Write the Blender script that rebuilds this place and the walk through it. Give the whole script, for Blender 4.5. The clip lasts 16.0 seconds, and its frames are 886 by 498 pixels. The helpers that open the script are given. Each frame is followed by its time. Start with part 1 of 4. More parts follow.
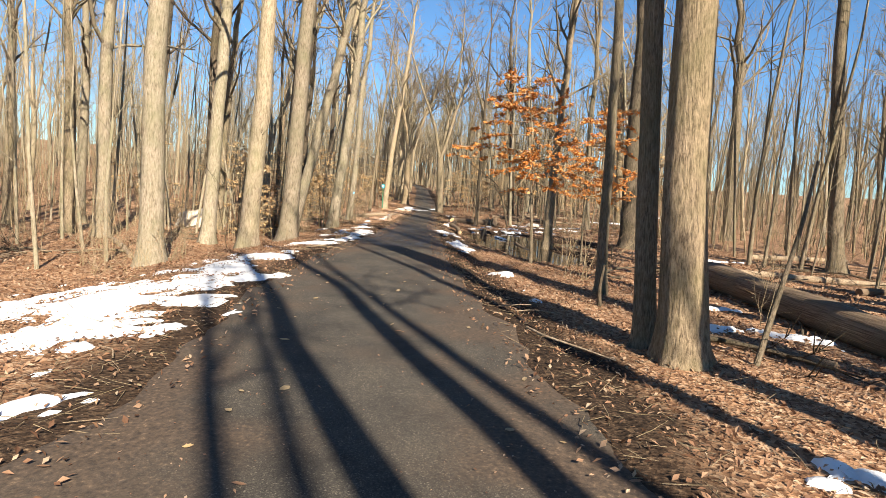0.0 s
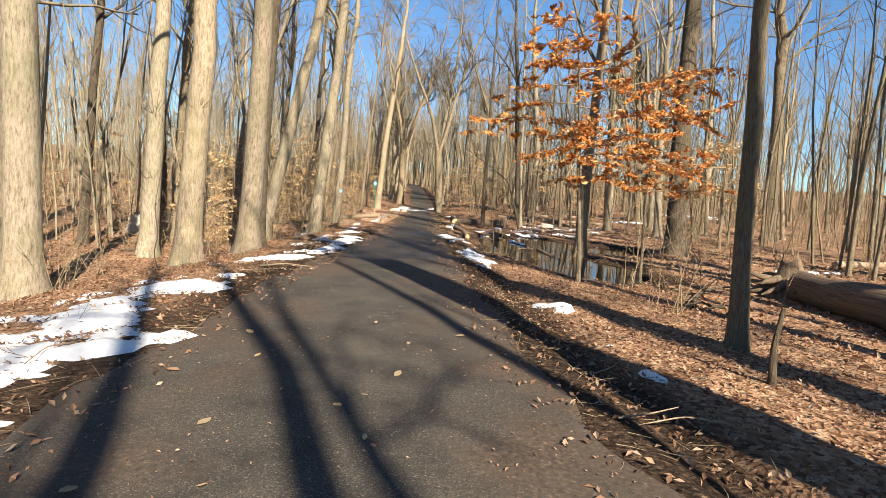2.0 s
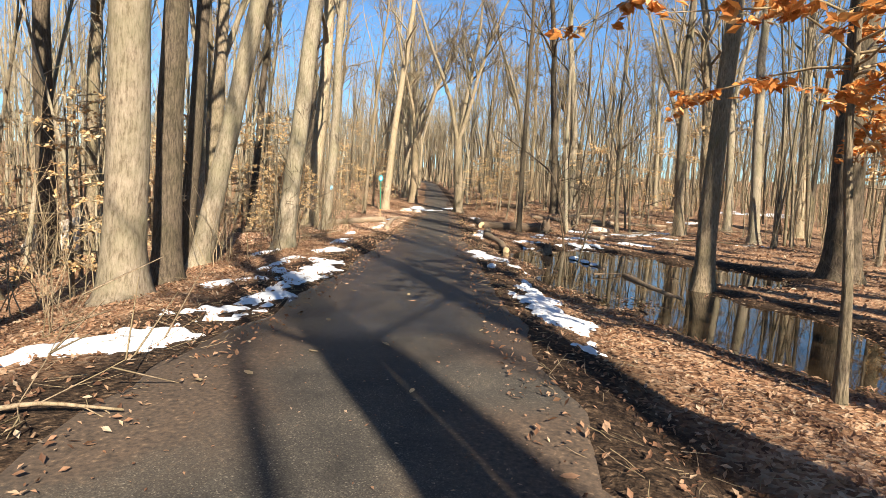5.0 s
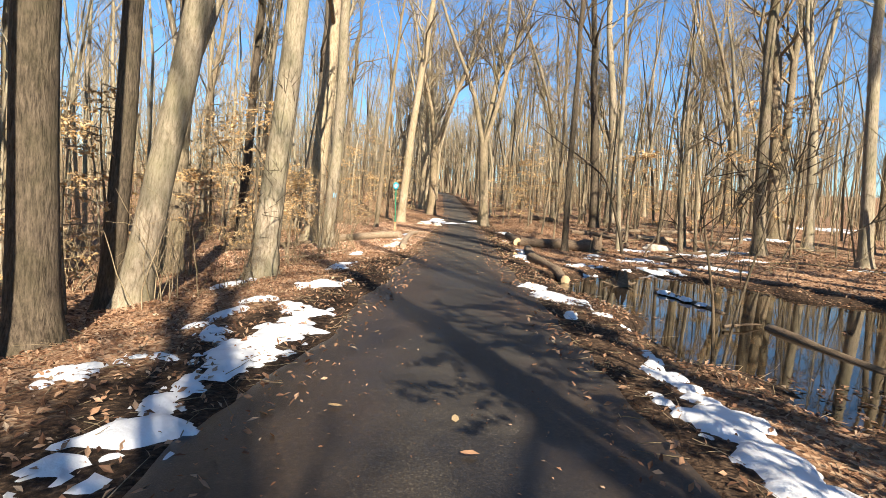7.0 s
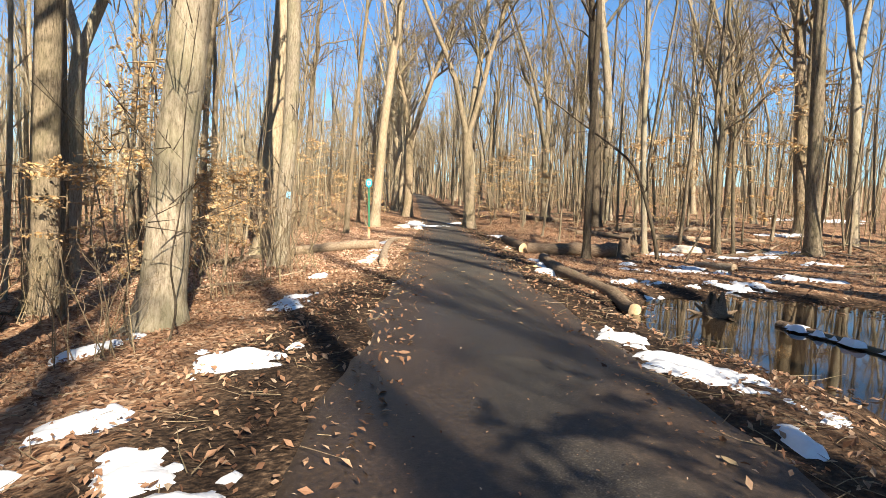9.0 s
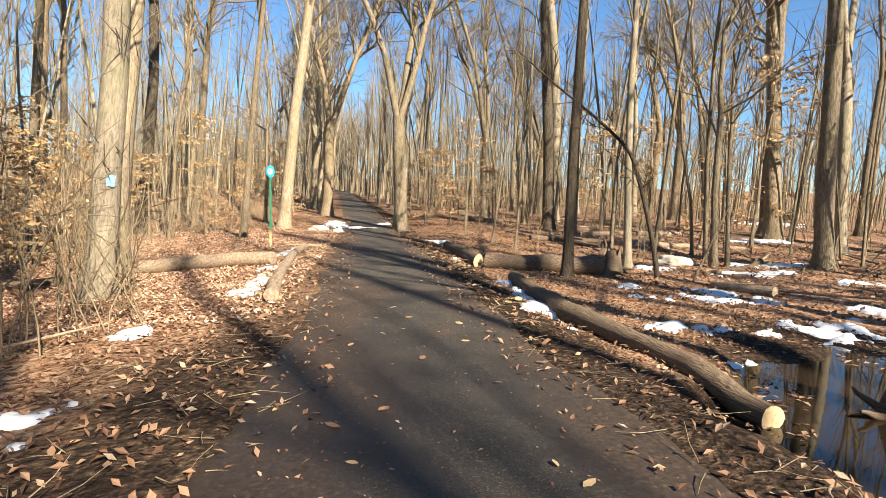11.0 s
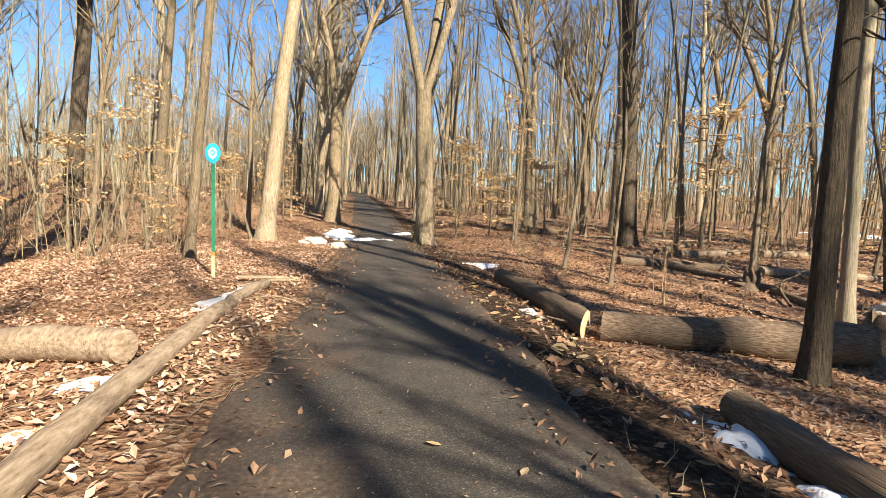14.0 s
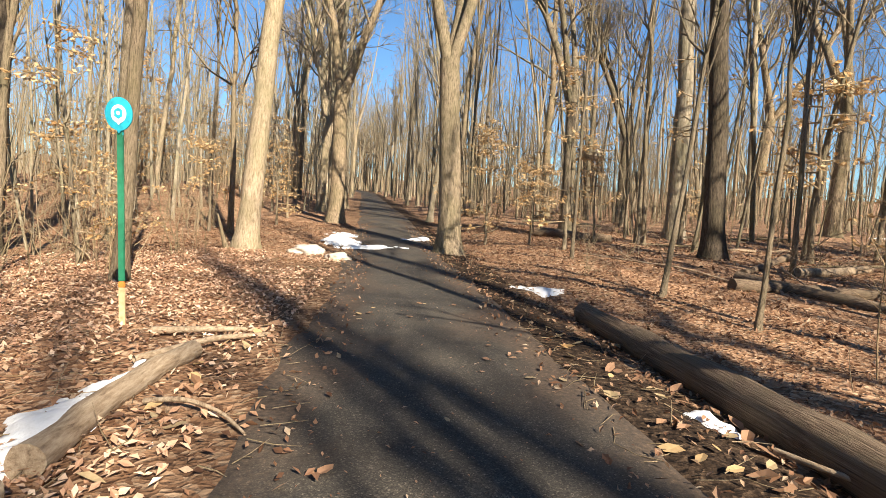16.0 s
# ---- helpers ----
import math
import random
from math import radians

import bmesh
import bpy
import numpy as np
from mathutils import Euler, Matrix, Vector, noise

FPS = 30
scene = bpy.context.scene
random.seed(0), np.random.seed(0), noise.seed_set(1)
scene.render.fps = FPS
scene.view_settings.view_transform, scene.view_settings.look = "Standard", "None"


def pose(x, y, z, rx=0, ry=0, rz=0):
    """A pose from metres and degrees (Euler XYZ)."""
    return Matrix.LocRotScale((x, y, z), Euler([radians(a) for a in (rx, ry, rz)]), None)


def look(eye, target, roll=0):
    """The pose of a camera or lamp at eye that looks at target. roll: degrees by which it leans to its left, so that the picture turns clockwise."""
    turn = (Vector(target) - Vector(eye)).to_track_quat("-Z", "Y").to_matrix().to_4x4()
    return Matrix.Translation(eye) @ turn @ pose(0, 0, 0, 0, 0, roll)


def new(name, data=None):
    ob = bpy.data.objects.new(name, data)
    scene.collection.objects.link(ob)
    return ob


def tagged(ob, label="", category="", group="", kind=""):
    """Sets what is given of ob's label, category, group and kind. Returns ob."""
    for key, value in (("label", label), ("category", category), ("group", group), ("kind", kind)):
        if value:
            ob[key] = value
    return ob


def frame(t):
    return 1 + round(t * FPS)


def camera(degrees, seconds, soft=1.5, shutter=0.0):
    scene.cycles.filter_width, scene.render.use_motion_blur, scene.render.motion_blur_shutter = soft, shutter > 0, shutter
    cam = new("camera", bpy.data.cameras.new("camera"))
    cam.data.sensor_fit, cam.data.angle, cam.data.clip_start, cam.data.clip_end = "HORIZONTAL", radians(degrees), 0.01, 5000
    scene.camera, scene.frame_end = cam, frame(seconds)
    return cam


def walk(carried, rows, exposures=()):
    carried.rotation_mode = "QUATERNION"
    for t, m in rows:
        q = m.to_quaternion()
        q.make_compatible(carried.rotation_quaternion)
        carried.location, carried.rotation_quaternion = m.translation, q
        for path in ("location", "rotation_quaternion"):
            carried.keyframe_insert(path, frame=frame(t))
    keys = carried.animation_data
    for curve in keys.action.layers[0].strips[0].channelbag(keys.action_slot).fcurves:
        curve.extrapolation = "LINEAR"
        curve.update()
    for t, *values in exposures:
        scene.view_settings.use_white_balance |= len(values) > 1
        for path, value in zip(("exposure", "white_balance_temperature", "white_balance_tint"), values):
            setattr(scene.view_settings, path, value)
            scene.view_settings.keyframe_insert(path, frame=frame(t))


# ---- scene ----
cam = camera(77.3, 16.0, soft=0.6)
METRES, EYE, TILT, LEAN, TURN = 34.9, 1.8, 0.0, 0.0, 0.0
ROWS = [
    (0.0, 0.0, 0.0, 0.0, 0.42, -5.84, -4.09),
    (0.5, -0.0041, 0.0322, -0.0021, 0.07, -5.85, -3.53),
    (1.0, -0.0083, 0.0662, -0.0028, -0.13, -5.97, -3.48),
    (1.5, -0.0103, 0.0987, -0.0045, -0.27, -5.84, -3.41),
    (2.0, -0.0123, 0.1342, -0.005, -0.21, -5.82, -3.46),
    (2.5, -0.0123, 0.1674, -0.0063, -0.3, -5.88, -3.05),
    (3.0, -0.013, 0.2016, -0.0057, 0.63, -5.66, -1.85),
    (3.5, -0.0131, 0.2348, -0.0073, -1.13, -6.39, -2.32),
    (4.0, -0.0167, 0.2697, -0.0069, -0.12, -6.44, -2.34),
    (6.5, -0.0324, 0.4323, -0.0094, 2.24, -5.29, -3.17),
    (7.0, -0.0389, 0.4615, -0.0109, 2.85, -5.04, -3.02),
    (7.5, -0.0446, 0.4922, -0.0114, 3.19, -4.95, -2.94),
    (8.0, -0.0498, 0.5215, -0.0129, 2.56, -4.83, -2.67),
    (8.5, -0.0546, 0.5525, -0.0128, 2.42, -4.79, -1.85),
    (9.0, -0.0589, 0.5813, -0.014, -0.25, -4.8, -1.52),
    (9.5, -0.0636, 0.6127, -0.0141, -3.77, -4.77, -1.64),
    (12.0, -0.0576, 0.7722, -0.0164, -8.25, -4.62, -2.26),
    (12.5, -0.0574, 0.8019, -0.0154, -8.22, -4.52, -2.39),
    (13.0, -0.0552, 0.8301, -0.0154, -8.38, -4.47, -2.65),
    (13.5, -0.0552, 0.8587, -0.0155, -7.73, -4.41, -2.87),
    (14.0, -0.0542, 0.8869, -0.0152, -6.08, -4.42, -2.8),
    (14.5, -0.0564, 0.914, -0.0152, -5.46, -4.32, -2.59),
    (15.0, -0.0575, 0.9413, -0.0153, -5.43, -4.43, -2.78),
    (15.5, -0.0588, 0.9678, -0.0159, -5.28, -4.31, -2.93),
    (16.0, -0.0594, 0.9944, -0.0156, -5.37, -4.56, -3.16),
]
walk(cam, [(t, pose(0, 0, EYE, TILT, LEAN, TURN) @ pose(METRES * x, METRES * y, METRES * z, 90 + pitch, roll, yaw)) for t, x, y, z, yaw, pitch, roll in ROWS], exposures=[(0.0, 1.54), (4.0, 1.6), (8.0, 1.74), (11.0, 1.74), (14.0, 1.66), (16.0, 1.56)])

# ---- daylight: clear winter sky, low sun behind the walker's right shoulder ----
SUN_EL, SUN_AZ = 34.0, 156.0
sun_way = Vector((math.sin(radians(SUN_AZ)) * math.cos(radians(SUN_EL)), math.cos(radians(SUN_AZ)) * math.cos(radians(SUN_EL)), math.sin(radians(SUN_EL))))
world = bpy.data.worlds.new("winter_sky")
scene.world = world
world.use_nodes = True
wn = world.node_tree
sky = wn.nodes.new("ShaderNodeTexSky")
sky.sky_type, sky.sun_disc = "NISHITA", False
sky.sun_elevation, sky.sun_rotation = radians(SUN_EL), radians(SUN_AZ)
sky.air_density, sky.dust_density, sky.ozone_density = 1.0, 0.0, 3.2
tone = wn.nodes.new("ShaderNodeMix")
tone.data_type, tone.blend_type = "RGBA", "MULTIPLY"
tone.inputs[0].default_value, tone.inputs[7].default_value = 1.0, (0.77, 1.03, 1.2, 1)
wn.links.new(sky.outputs[0], tone.inputs[6])
wn.links.new(tone.outputs[2], wn.nodes["Background"].inputs[0])
wn.nodes["Background"].inputs[1].default_value = 0.046
sun = new("sun", bpy.data.lights.new("sun", "SUN"))
sun.data.energy, sun.data.angle, sun.data.color = 5.0, radians(0.53), (1.0, 0.885, 0.715)
sun.matrix_world = look(sun_way * 60, (0, 0, 0))


# ---- materials ----
def material(name, rough=0.8, spec=0.3):
    m = bpy.data.materials.new(name)
    m.use_nodes = True
    t = m.node_tree
    b = t.nodes["Principled BSDF"]
    b.inputs["Roughness"].default_value = rough
    b.inputs["Specular IOR Level"].default_value = spec
    return m, t, b


def node(t, kind, **values):
    n = t.nodes.new(kind)
    for key, value in values.items():
        n.inputs[key].default_value = value
    return n


def ramp(t, source, stops):
    r = t.nodes.new("ShaderNodeValToRGB")
    e = r.color_ramp.elements
    while len(e) < len(stops):
        e.new(0.5)
    for k, (at, c) in enumerate(stops):
        e[k].position, e[k].color = at, (*c, 1)
    t.links.new(source, r.inputs[0])
    return r.outputs[0]


def mixed(t, fac, a, b, how="MIX"):
    n = t.nodes.new("ShaderNodeMix")
    n.data_type, n.blend_type = "RGBA", how
    for value, slot in ((fac, 0), (a, 6), (b, 7)):
        if isinstance(value, (int, float)):
            n.inputs[slot].default_value = value
        elif isinstance(value, tuple):
            n.inputs[slot].default_value = (*value, 1)
        else:
            t.links.new(value, n.inputs[slot])
    return n.outputs[2]


def bump(t, b, height, strength, distance):
    n = node(t, "ShaderNodeBump", Strength=strength, Distance=distance)
    t.links.new(height, n.inputs["Height"])
    t.links.new(n.outputs[0], b.inputs["Normal"])


def spot(t, scale, detail=4, stretch=None, rough=0.6, coords="Object"):
    """A noise value on the object's own coordinates."""
    c = t.nodes.new("ShaderNodeTexCoord").outputs[coords]
    if stretch:
        mp = t.nodes.new("ShaderNodeMapping")
        mp.inputs["Scale"].default_value = stretch
        t.links.new(c, mp.inputs[0])
        c = mp.outputs[0]
    n = node(t, "ShaderNodeTexNoise", Scale=scale, Detail=detail, Roughness=rough)
    t.links.new(c, n.inputs["Vector"])
    return n.outputs["Fac"]


def bark(name, dark, mid, light, furrow=0.6, across=26.0):
    m, t, b = material(name, 0.9, 0.15)
    streak = spot(t, 1.0, 6, (across, across, across * 0.16), 0.7)
    fine = spot(t, 1.0, 4, (across * 3, across * 3, across * 0.7))
    cloud = spot(t, 1.6, 6, (1, 1, 0.6), 0.7)
    c = ramp(t, streak, [(0.38, dark), (0.48, mid), (0.60, light)])
    c = mixed(t, 0.3, c, ramp(t, fine, [(0.35, dark), (0.65, light)]))
    c = mixed(t, ramp(t, cloud, [(0.4, (0, 0, 0)), (0.65, (0.65, 0.65, 0.65))]), c, tuple(0.7 * a * b2 for a, b2 in zip(mid, (0.9, 1.05, 0.8))))
    tint = ramp(t, t.nodes.new("ShaderNodeObjectInfo").outputs["Random"], [(0.0, (0.72, 0.7, 0.68)), (0.5, (0.95, 0.95, 0.93)), (1.0, (1.1, 1.02, 0.92))])
    c = mixed(t, 1.0, c, tint, "MULTIPLY")
    t.links.new(c, b.inputs["Base Color"])
    bump(t, b, streak, furrow, 0.05)
    return m


bark_pale = bark("pale_bark", (0.126, 0.0962, 0.0666), (0.281, 0.233, 0.174), (0.392, 0.337, 0.259), 0.5, 34)
bark_grey = bark("grey_bark", (0.0622, 0.048, 0.0348), (0.199, 0.158, 0.112), (0.332, 0.269, 0.195), 0.8, 38)
bark_dark = bark("dark_bark", (0.0296, 0.0237, 0.0185), (0.0962, 0.074, 0.0555), (0.178, 0.141, 0.104), 0.9, 34)
bark_twig = bark("twig_bark", (0.147, 0.106, 0.0694), (0.296, 0.222, 0.147), (0.425, 0.333, 0.231), 0.3, 40)


def leaf_material(name, stops):
    m, t, b = material(name, 0.65, 0.25)
    g = t.nodes.new("ShaderNodeNewGeometry")
    c = ramp(t, g.outputs["Random Per Island"], stops)
    c = mixed(t, 0.5, c, ramp(t, spot(t, 60, 3), [(0.3, (0.55, 0.5, 0.45)), (0.7, (1.0, 1.0, 1.0))]), "MULTIPLY")
    t.links.new(c, b.inputs["Base Color"])
    tr = t.nodes.new("ShaderNodeBsdfTranslucent")
    t.links.new(c, tr.inputs[0])
    ms = t.nodes.new("ShaderNodeMixShader")
    ms.inputs[0].default_value = 0.3
    out = t.nodes["Material Output"]
    t.links.new(b.outputs[0], ms.inputs[1])
    t.links.new(tr.outputs[0], ms.inputs[2])
    t.links.new(ms.outputs[0], out.inputs[0])
    return m


leaf_copper = leaf_material("copper_leaf", [(0, (0.378, 0.117, 0.027)), (0.35, (0.612, 0.234, 0.054)), (0.75, (0.721, 0.342, 0.0994)), (1, (0.766, 0.495, 0.234))])
leaf_tan = leaf_material("tan_leaf", [(0, (0.44, 0.256, 0.104)), (0.5, (0.592, 0.4, 0.192)), (1, (0.656, 0.528, 0.336))])
leaf_litter = leaf_material("litter_leaf", [(0, (0.0836, 0.0417, 0.025)), (0.3, (0.244, 0.131, 0.0763)), (0.6, (0.339, 0.202, 0.122)), (0.88, (0.411, 0.274, 0.179)), (1, (0.476, 0.38, 0.274))])
# pale dry leaves with sunlight mixed into the colour
leaf_sunlit_oak = leaf_material("sunlit_dry_oak_leaf", [(0, (0.39, 0.221, 0.137)), (0.4, (0.598, 0.377, 0.247)), (0.8, (0.754, 0.533, 0.377)), (1, (0.858, 0.676, 0.52))])
leaf_pale = leaf_material("pale_fallen_leaf", [(0, (0.34, 0.17, 0.068)), (0.5, (0.408, 0.306, 0.17)), (1, (0.476, 0.408, 0.286))])

# forest floor: brown litter, dark soil where the mud value is high
soil, t, b = material("forest_floor", 0.95, 0.1)
cells = node(t, "ShaderNodeTexVoronoi", Scale=22.0, Randomness=1.0)
tc = t.nodes.new("ShaderNodeTexCoord")
warp = t.nodes.new("ShaderNodeVectorMath")
warp.operation = "ADD"
t.links.new(tc.outputs["Object"], warp.inputs[0])
wn_ = node(t, "ShaderNodeTexNoise", Scale=9.0, Detail=3.0)
t.links.new(tc.outputs["Object"], wn_.inputs["Vector"])
sc = t.nodes.new("ShaderNodeVectorMath")
sc.operation = "SCALE"
sc.inputs["Scale"].default_value = 0.12
t.links.new(wn_.outputs["Color"], sc.inputs[0])
t.links.new(sc.outputs[0], warp.inputs[1])
t.links.new(warp.outputs[0], cells.inputs["Vector"])
sep = t.nodes.new("ShaderNodeSeparateColor")
t.links.new(cells.outputs["Color"], sep.inputs[0])
c = ramp(t, sep.outputs[0], [(0.0, (0.0984, 0.0494, 0.0279)), (0.35, (0.244, 0.137, 0.0784)), (0.7, (0.342, 0.212, 0.128)), (1.0, (0.43, 0.308, 0.206))])
c = mixed(t, 0.85, c, ramp(t, spot(t, 1.3, 9, None, 0.72), [(0.32, (0.4, 0.36, 0.34)), (0.48, (0.85, 0.82, 0.8)), (0.62, (1.15, 1.12, 1.08))]), "MULTIPLY")
earth = ramp(t, spot(t, 16, 8, None, 0.75), [(0.38, (0.0115, 0.00768, 0.00576)), (0.52, (0.0384, 0.025, 0.0166)), (0.62, (0.102, 0.0672, 0.0422)), (0.72, (0.243, 0.166, 0.106))])
at = t.nodes.new("ShaderNodeAttribute")
at.attribute_name = "mud"
c = mixed(t, at.outputs["Fac"], c, earth)
t.links.new(c, b.inputs["Base Color"])
lumps = t.nodes.new("ShaderNodeMath")
lumps.operation = "ADD"
t.links.new(cells.outputs["Distance"], lumps.inputs[0])
t.links.new(spot(t, 12, 6, None, 0.7), lumps.inputs[1])
bump(t, b, lumps.outputs[0], 0.6, 0.04)

# worn asphalt with fine pale grit, a little damp, with tree shade painted in
asphalt, t, b = material("worn_asphalt", 0.8, 0.35)
grit = node(t, "ShaderNodeTexVoronoi", Scale=140.0)
t.links.new(t.nodes.new("ShaderNodeTexCoord").outputs["Object"], grit.inputs["Vector"])
sep = t.nodes.new("ShaderNodeSeparateColor")
t.links.new(grit.outputs["Color"], sep.inputs[0])
c = ramp(t, sep.outputs[0], [(0.0, (0.0255, 0.0228, 0.0194)), (0.5, (0.0481, 0.0428, 0.0361)), (0.85, (0.0702, 0.0623, 0.0514)), (0.97, (0.114, 0.101, 0.0805)), (1.0, (0.2, 0.18, 0.145))])
c = mixed(t, 0.75, c, ramp(t, spot(t, 1.4, 10, None, 0.7), [(0.34, (0.32, 0.3, 0.28)), (0.47, (0.82, 0.79, 0.75)), (0.58, (1.1, 1.05, 0.97)), (0.72, (1.6, 1.5, 1.32))]), "MULTIPLY")
at = t.nodes.new("ShaderNodeAttribute")
at.attribute_name = "mud"
c = mixed(t, at.outputs["Fac"], c, ramp(t, spot(t, 30, 5), [(0.3, (0.03, 0.022, 0.016)), (0.6, (0.09, 0.062, 0.042)), (0.75, (0.22, 0.15, 0.09))]))
# darkens the colour for wet asphalt and for tree shade on it
damp_shade = t.nodes.new("ShaderNodeAttribute")
damp_shade.attribute_name = "damp_shade"
c = mixed(t, damp_shade.outputs["Fac"], c, mixed(t, 1.0, c, (0.33, 0.33, 0.345), "MULTIPLY"))
t.links.new(c, b.inputs["Base Color"])
rr = node(t, "ShaderNodeMapRange", **{"From Min": 0.0, "From Max": 1.0, "To Min": 0.85, "To Max": 0.38})
t.links.new(damp_shade.outputs["Fac"], rr.inputs[0])
t.links.new(rr.outputs[0], b.inputs["Roughness"])
bump(t, b, sep.outputs[0], 0.5, 0.006)

snow_mat, t, b = material("old_snow", 0.6, 0.3)
t.links.new(ramp(t, spot(t, 5, 6), [(0.25, (0.527, 0.527, 0.527)), (0.5, (0.68, 0.689, 0.697)), (0.8, (0.731, 0.731, 0.739))]), b.inputs["Base Color"])
b.inputs["Subsurface Weight"].default_value = 0.0
bump(t, b, spot(t, 25, 5), 0.5, 0.02)

water_mat, t, b = material("dark_water", 0.03, 0.5)
b.inputs["Base Color"].default_value = (0.018, 0.012, 0.007, 1)
b.inputs["IOR"].default_value = 1.33
bump(t, b, spot(t, 6, 2), 0.04, 0.01)

log_mat, t, b = material("log_bark", 0.9, 0.15)
s_ = spot(t, 1.0, 5, (3, 3, 3))
s2 = spot(t, 1.0, 5, (40, 3, 40), coords="Generated")
c = ramp(t, s2, [(0.3, (0.0551, 0.0367, 0.0245)), (0.5, (0.147, 0.104, 0.0704)), (0.7, (0.245, 0.184, 0.128))])
c = mixed(t, ramp(t, s_, [(0.45, (0, 0, 0)), (0.7, (0.8, 0.8, 0.8))]), c, (0.14, 0.11, 0.07))
t.links.new(c, b.inputs["Base Color"])
bump(t, b, s2, 0.8, 0.02)

pale_log, t, b = material("weathered_log", 0.85, 0.2)
s2 = spot(t, 1.0, 7, (30, 5, 30), 0.68)
c = ramp(t, s2, [(0.3, (0.102, 0.068, 0.0442)), (0.46, (0.245, 0.18, 0.119)), (0.66, (0.374, 0.299, 0.211))])
t.links.new(c, b.inputs["Base Color"])
bump(t, b, s2, 0.7, 0.02)

cut_wood, t, b = material("cut_wood", 0.8, 0.2)
t.links.new(ramp(t, spot(t, 20, 4), [(0.3, (0.42, 0.28, 0.15)), (0.7, (0.68, 0.50, 0.29))]), b.inputs["Base Color"])

stone_mat, t, b = material("boulder_stone", 0.9, 0.2)
t.links.new(ramp(t, spot(t, 5, 6), [(0.3, (0.25, 0.21, 0.17)), (0.5, (0.45, 0.39, 0.32)), (0.75, (0.6, 0.54, 0.46))]), b.inputs["Base Color"])
bump(t, b, spot(t, 12, 6), 0.6, 0.03)


def paint(name, colour, rough=0.5):
    m, t, b = material(name, rough, 0.4)
    dim = tuple(0.75 * v for v in colour)
    t.links.new(ramp(t, spot(t, 18, 5), [(0.3, dim), (0.55, colour)]), b.inputs["Base Color"])
    return m


green_paint = paint("green_paint", (0.016, 0.16, 0.084))
cyan_paint = paint("cyan_paint", (0.016, 0.4, 0.528))
white_paint = paint("white_paint", (0.8, 0.82, 0.82))
orange_paint = paint("orange_paint", (0.6, 0.22, 0.04))
blaze_paint = paint("pale_blue_paint", (0.25, 0.55, 0.75))


# ---- shape of the land ----
def lattice(ix, iy, seed):
    n = (ix.astype(np.int64) * 374761393 + iy.astype(np.int64) * 668265263 + seed * 69069) & 0x7FFFFFFF
    n = ((n ^ (n >> 13)) * 1274126177) & 0x7FFFFFFF
    return ((n ^ (n >> 16)) & 0xFFFF) / 65535.0


def rough(x, y, seed=1, octaves=4):
    """Value noise about 0, cell 1 m, each octave half the size and height."""
    x, y = np.asarray(x, float), np.asarray(y, float)
    total, amp = np.zeros(np.broadcast(x, y).shape), 1.0
    for k in range(octaves):
        fx, fy = np.floor(x), np.floor(y)
        u, v = x - fx, y - fy
        u, v = u * u * (3 - 2 * u), v * v * (3 - 2 * v)
        a, b2 = lattice(fx, fy, seed + k), lattice(fx + 1, fy, seed + k)
        c2, d = lattice(fx, fy + 1, seed + k), lattice(fx + 1, fy + 1, seed + k)
        total = total + amp * ((a * (1 - u) + b2 * u) * (1 - v) + (c2 * (1 - u) + d * u) * v - 0.5)
        x, y, amp = x * 2.03 + 17.1, y * 2.03 - 9.7, amp * 0.5
    return total


def step(a, b2, v):
    s = np.clip((v - a) / (b2 - a), 0, 1)
    return s * s * (3 - 2 * s)


def road_mid(y):
    return np.interp(y, [-60, -4, 3, 10, 15, 20, 25, 30, 42, 50, 60, 80, 120, 170, 260], [8.0, 0.6, -0.45, -1.2, -1.48, -1.42, -1.5, -1.63, -1.72, -1.95, -2.3, -3.4, -5.5, -11, -26])


def road_half(y):
    return np.interp(y, [-60, 3, 9, 15, 20, 25, 30, 60, 260], [1.95, 1.9, 1.75, 1.6, 1.35, 1.2, 1.08, 1.05, 1.1])


def hill(x, y):
    return 10 * step(140, 320, np.hypot(x, y - 25))


def road_z(y):
    return hill(0, y) + 0.1 * (1 - step(4, 22, y)) - 0.02 * step(20, 26, y) * (1 - step(36, 42, y)) + 0.030 * np.clip(y - 44, 0, 110) * step(40, 60, y)


POND = [(3.1, 27.0, 2.7, 3.6), (2.9, 23.3, 1.9, 3.0), (3.7, 19.8, 1.5, 2.7), (4.3, 17.7, 1.2, 0.9), (5.6, 25.5, 1.6, 2.2)]


def pond_in(x, y):
    w = 0.35 * rough(x * 1.1, y * 1.1, 71, 3)
    return np.max([1 - np.hypot((x - cx) / rx, (y - cy) / ry) for cx, cy, rx, ry in POND], axis=0) + w


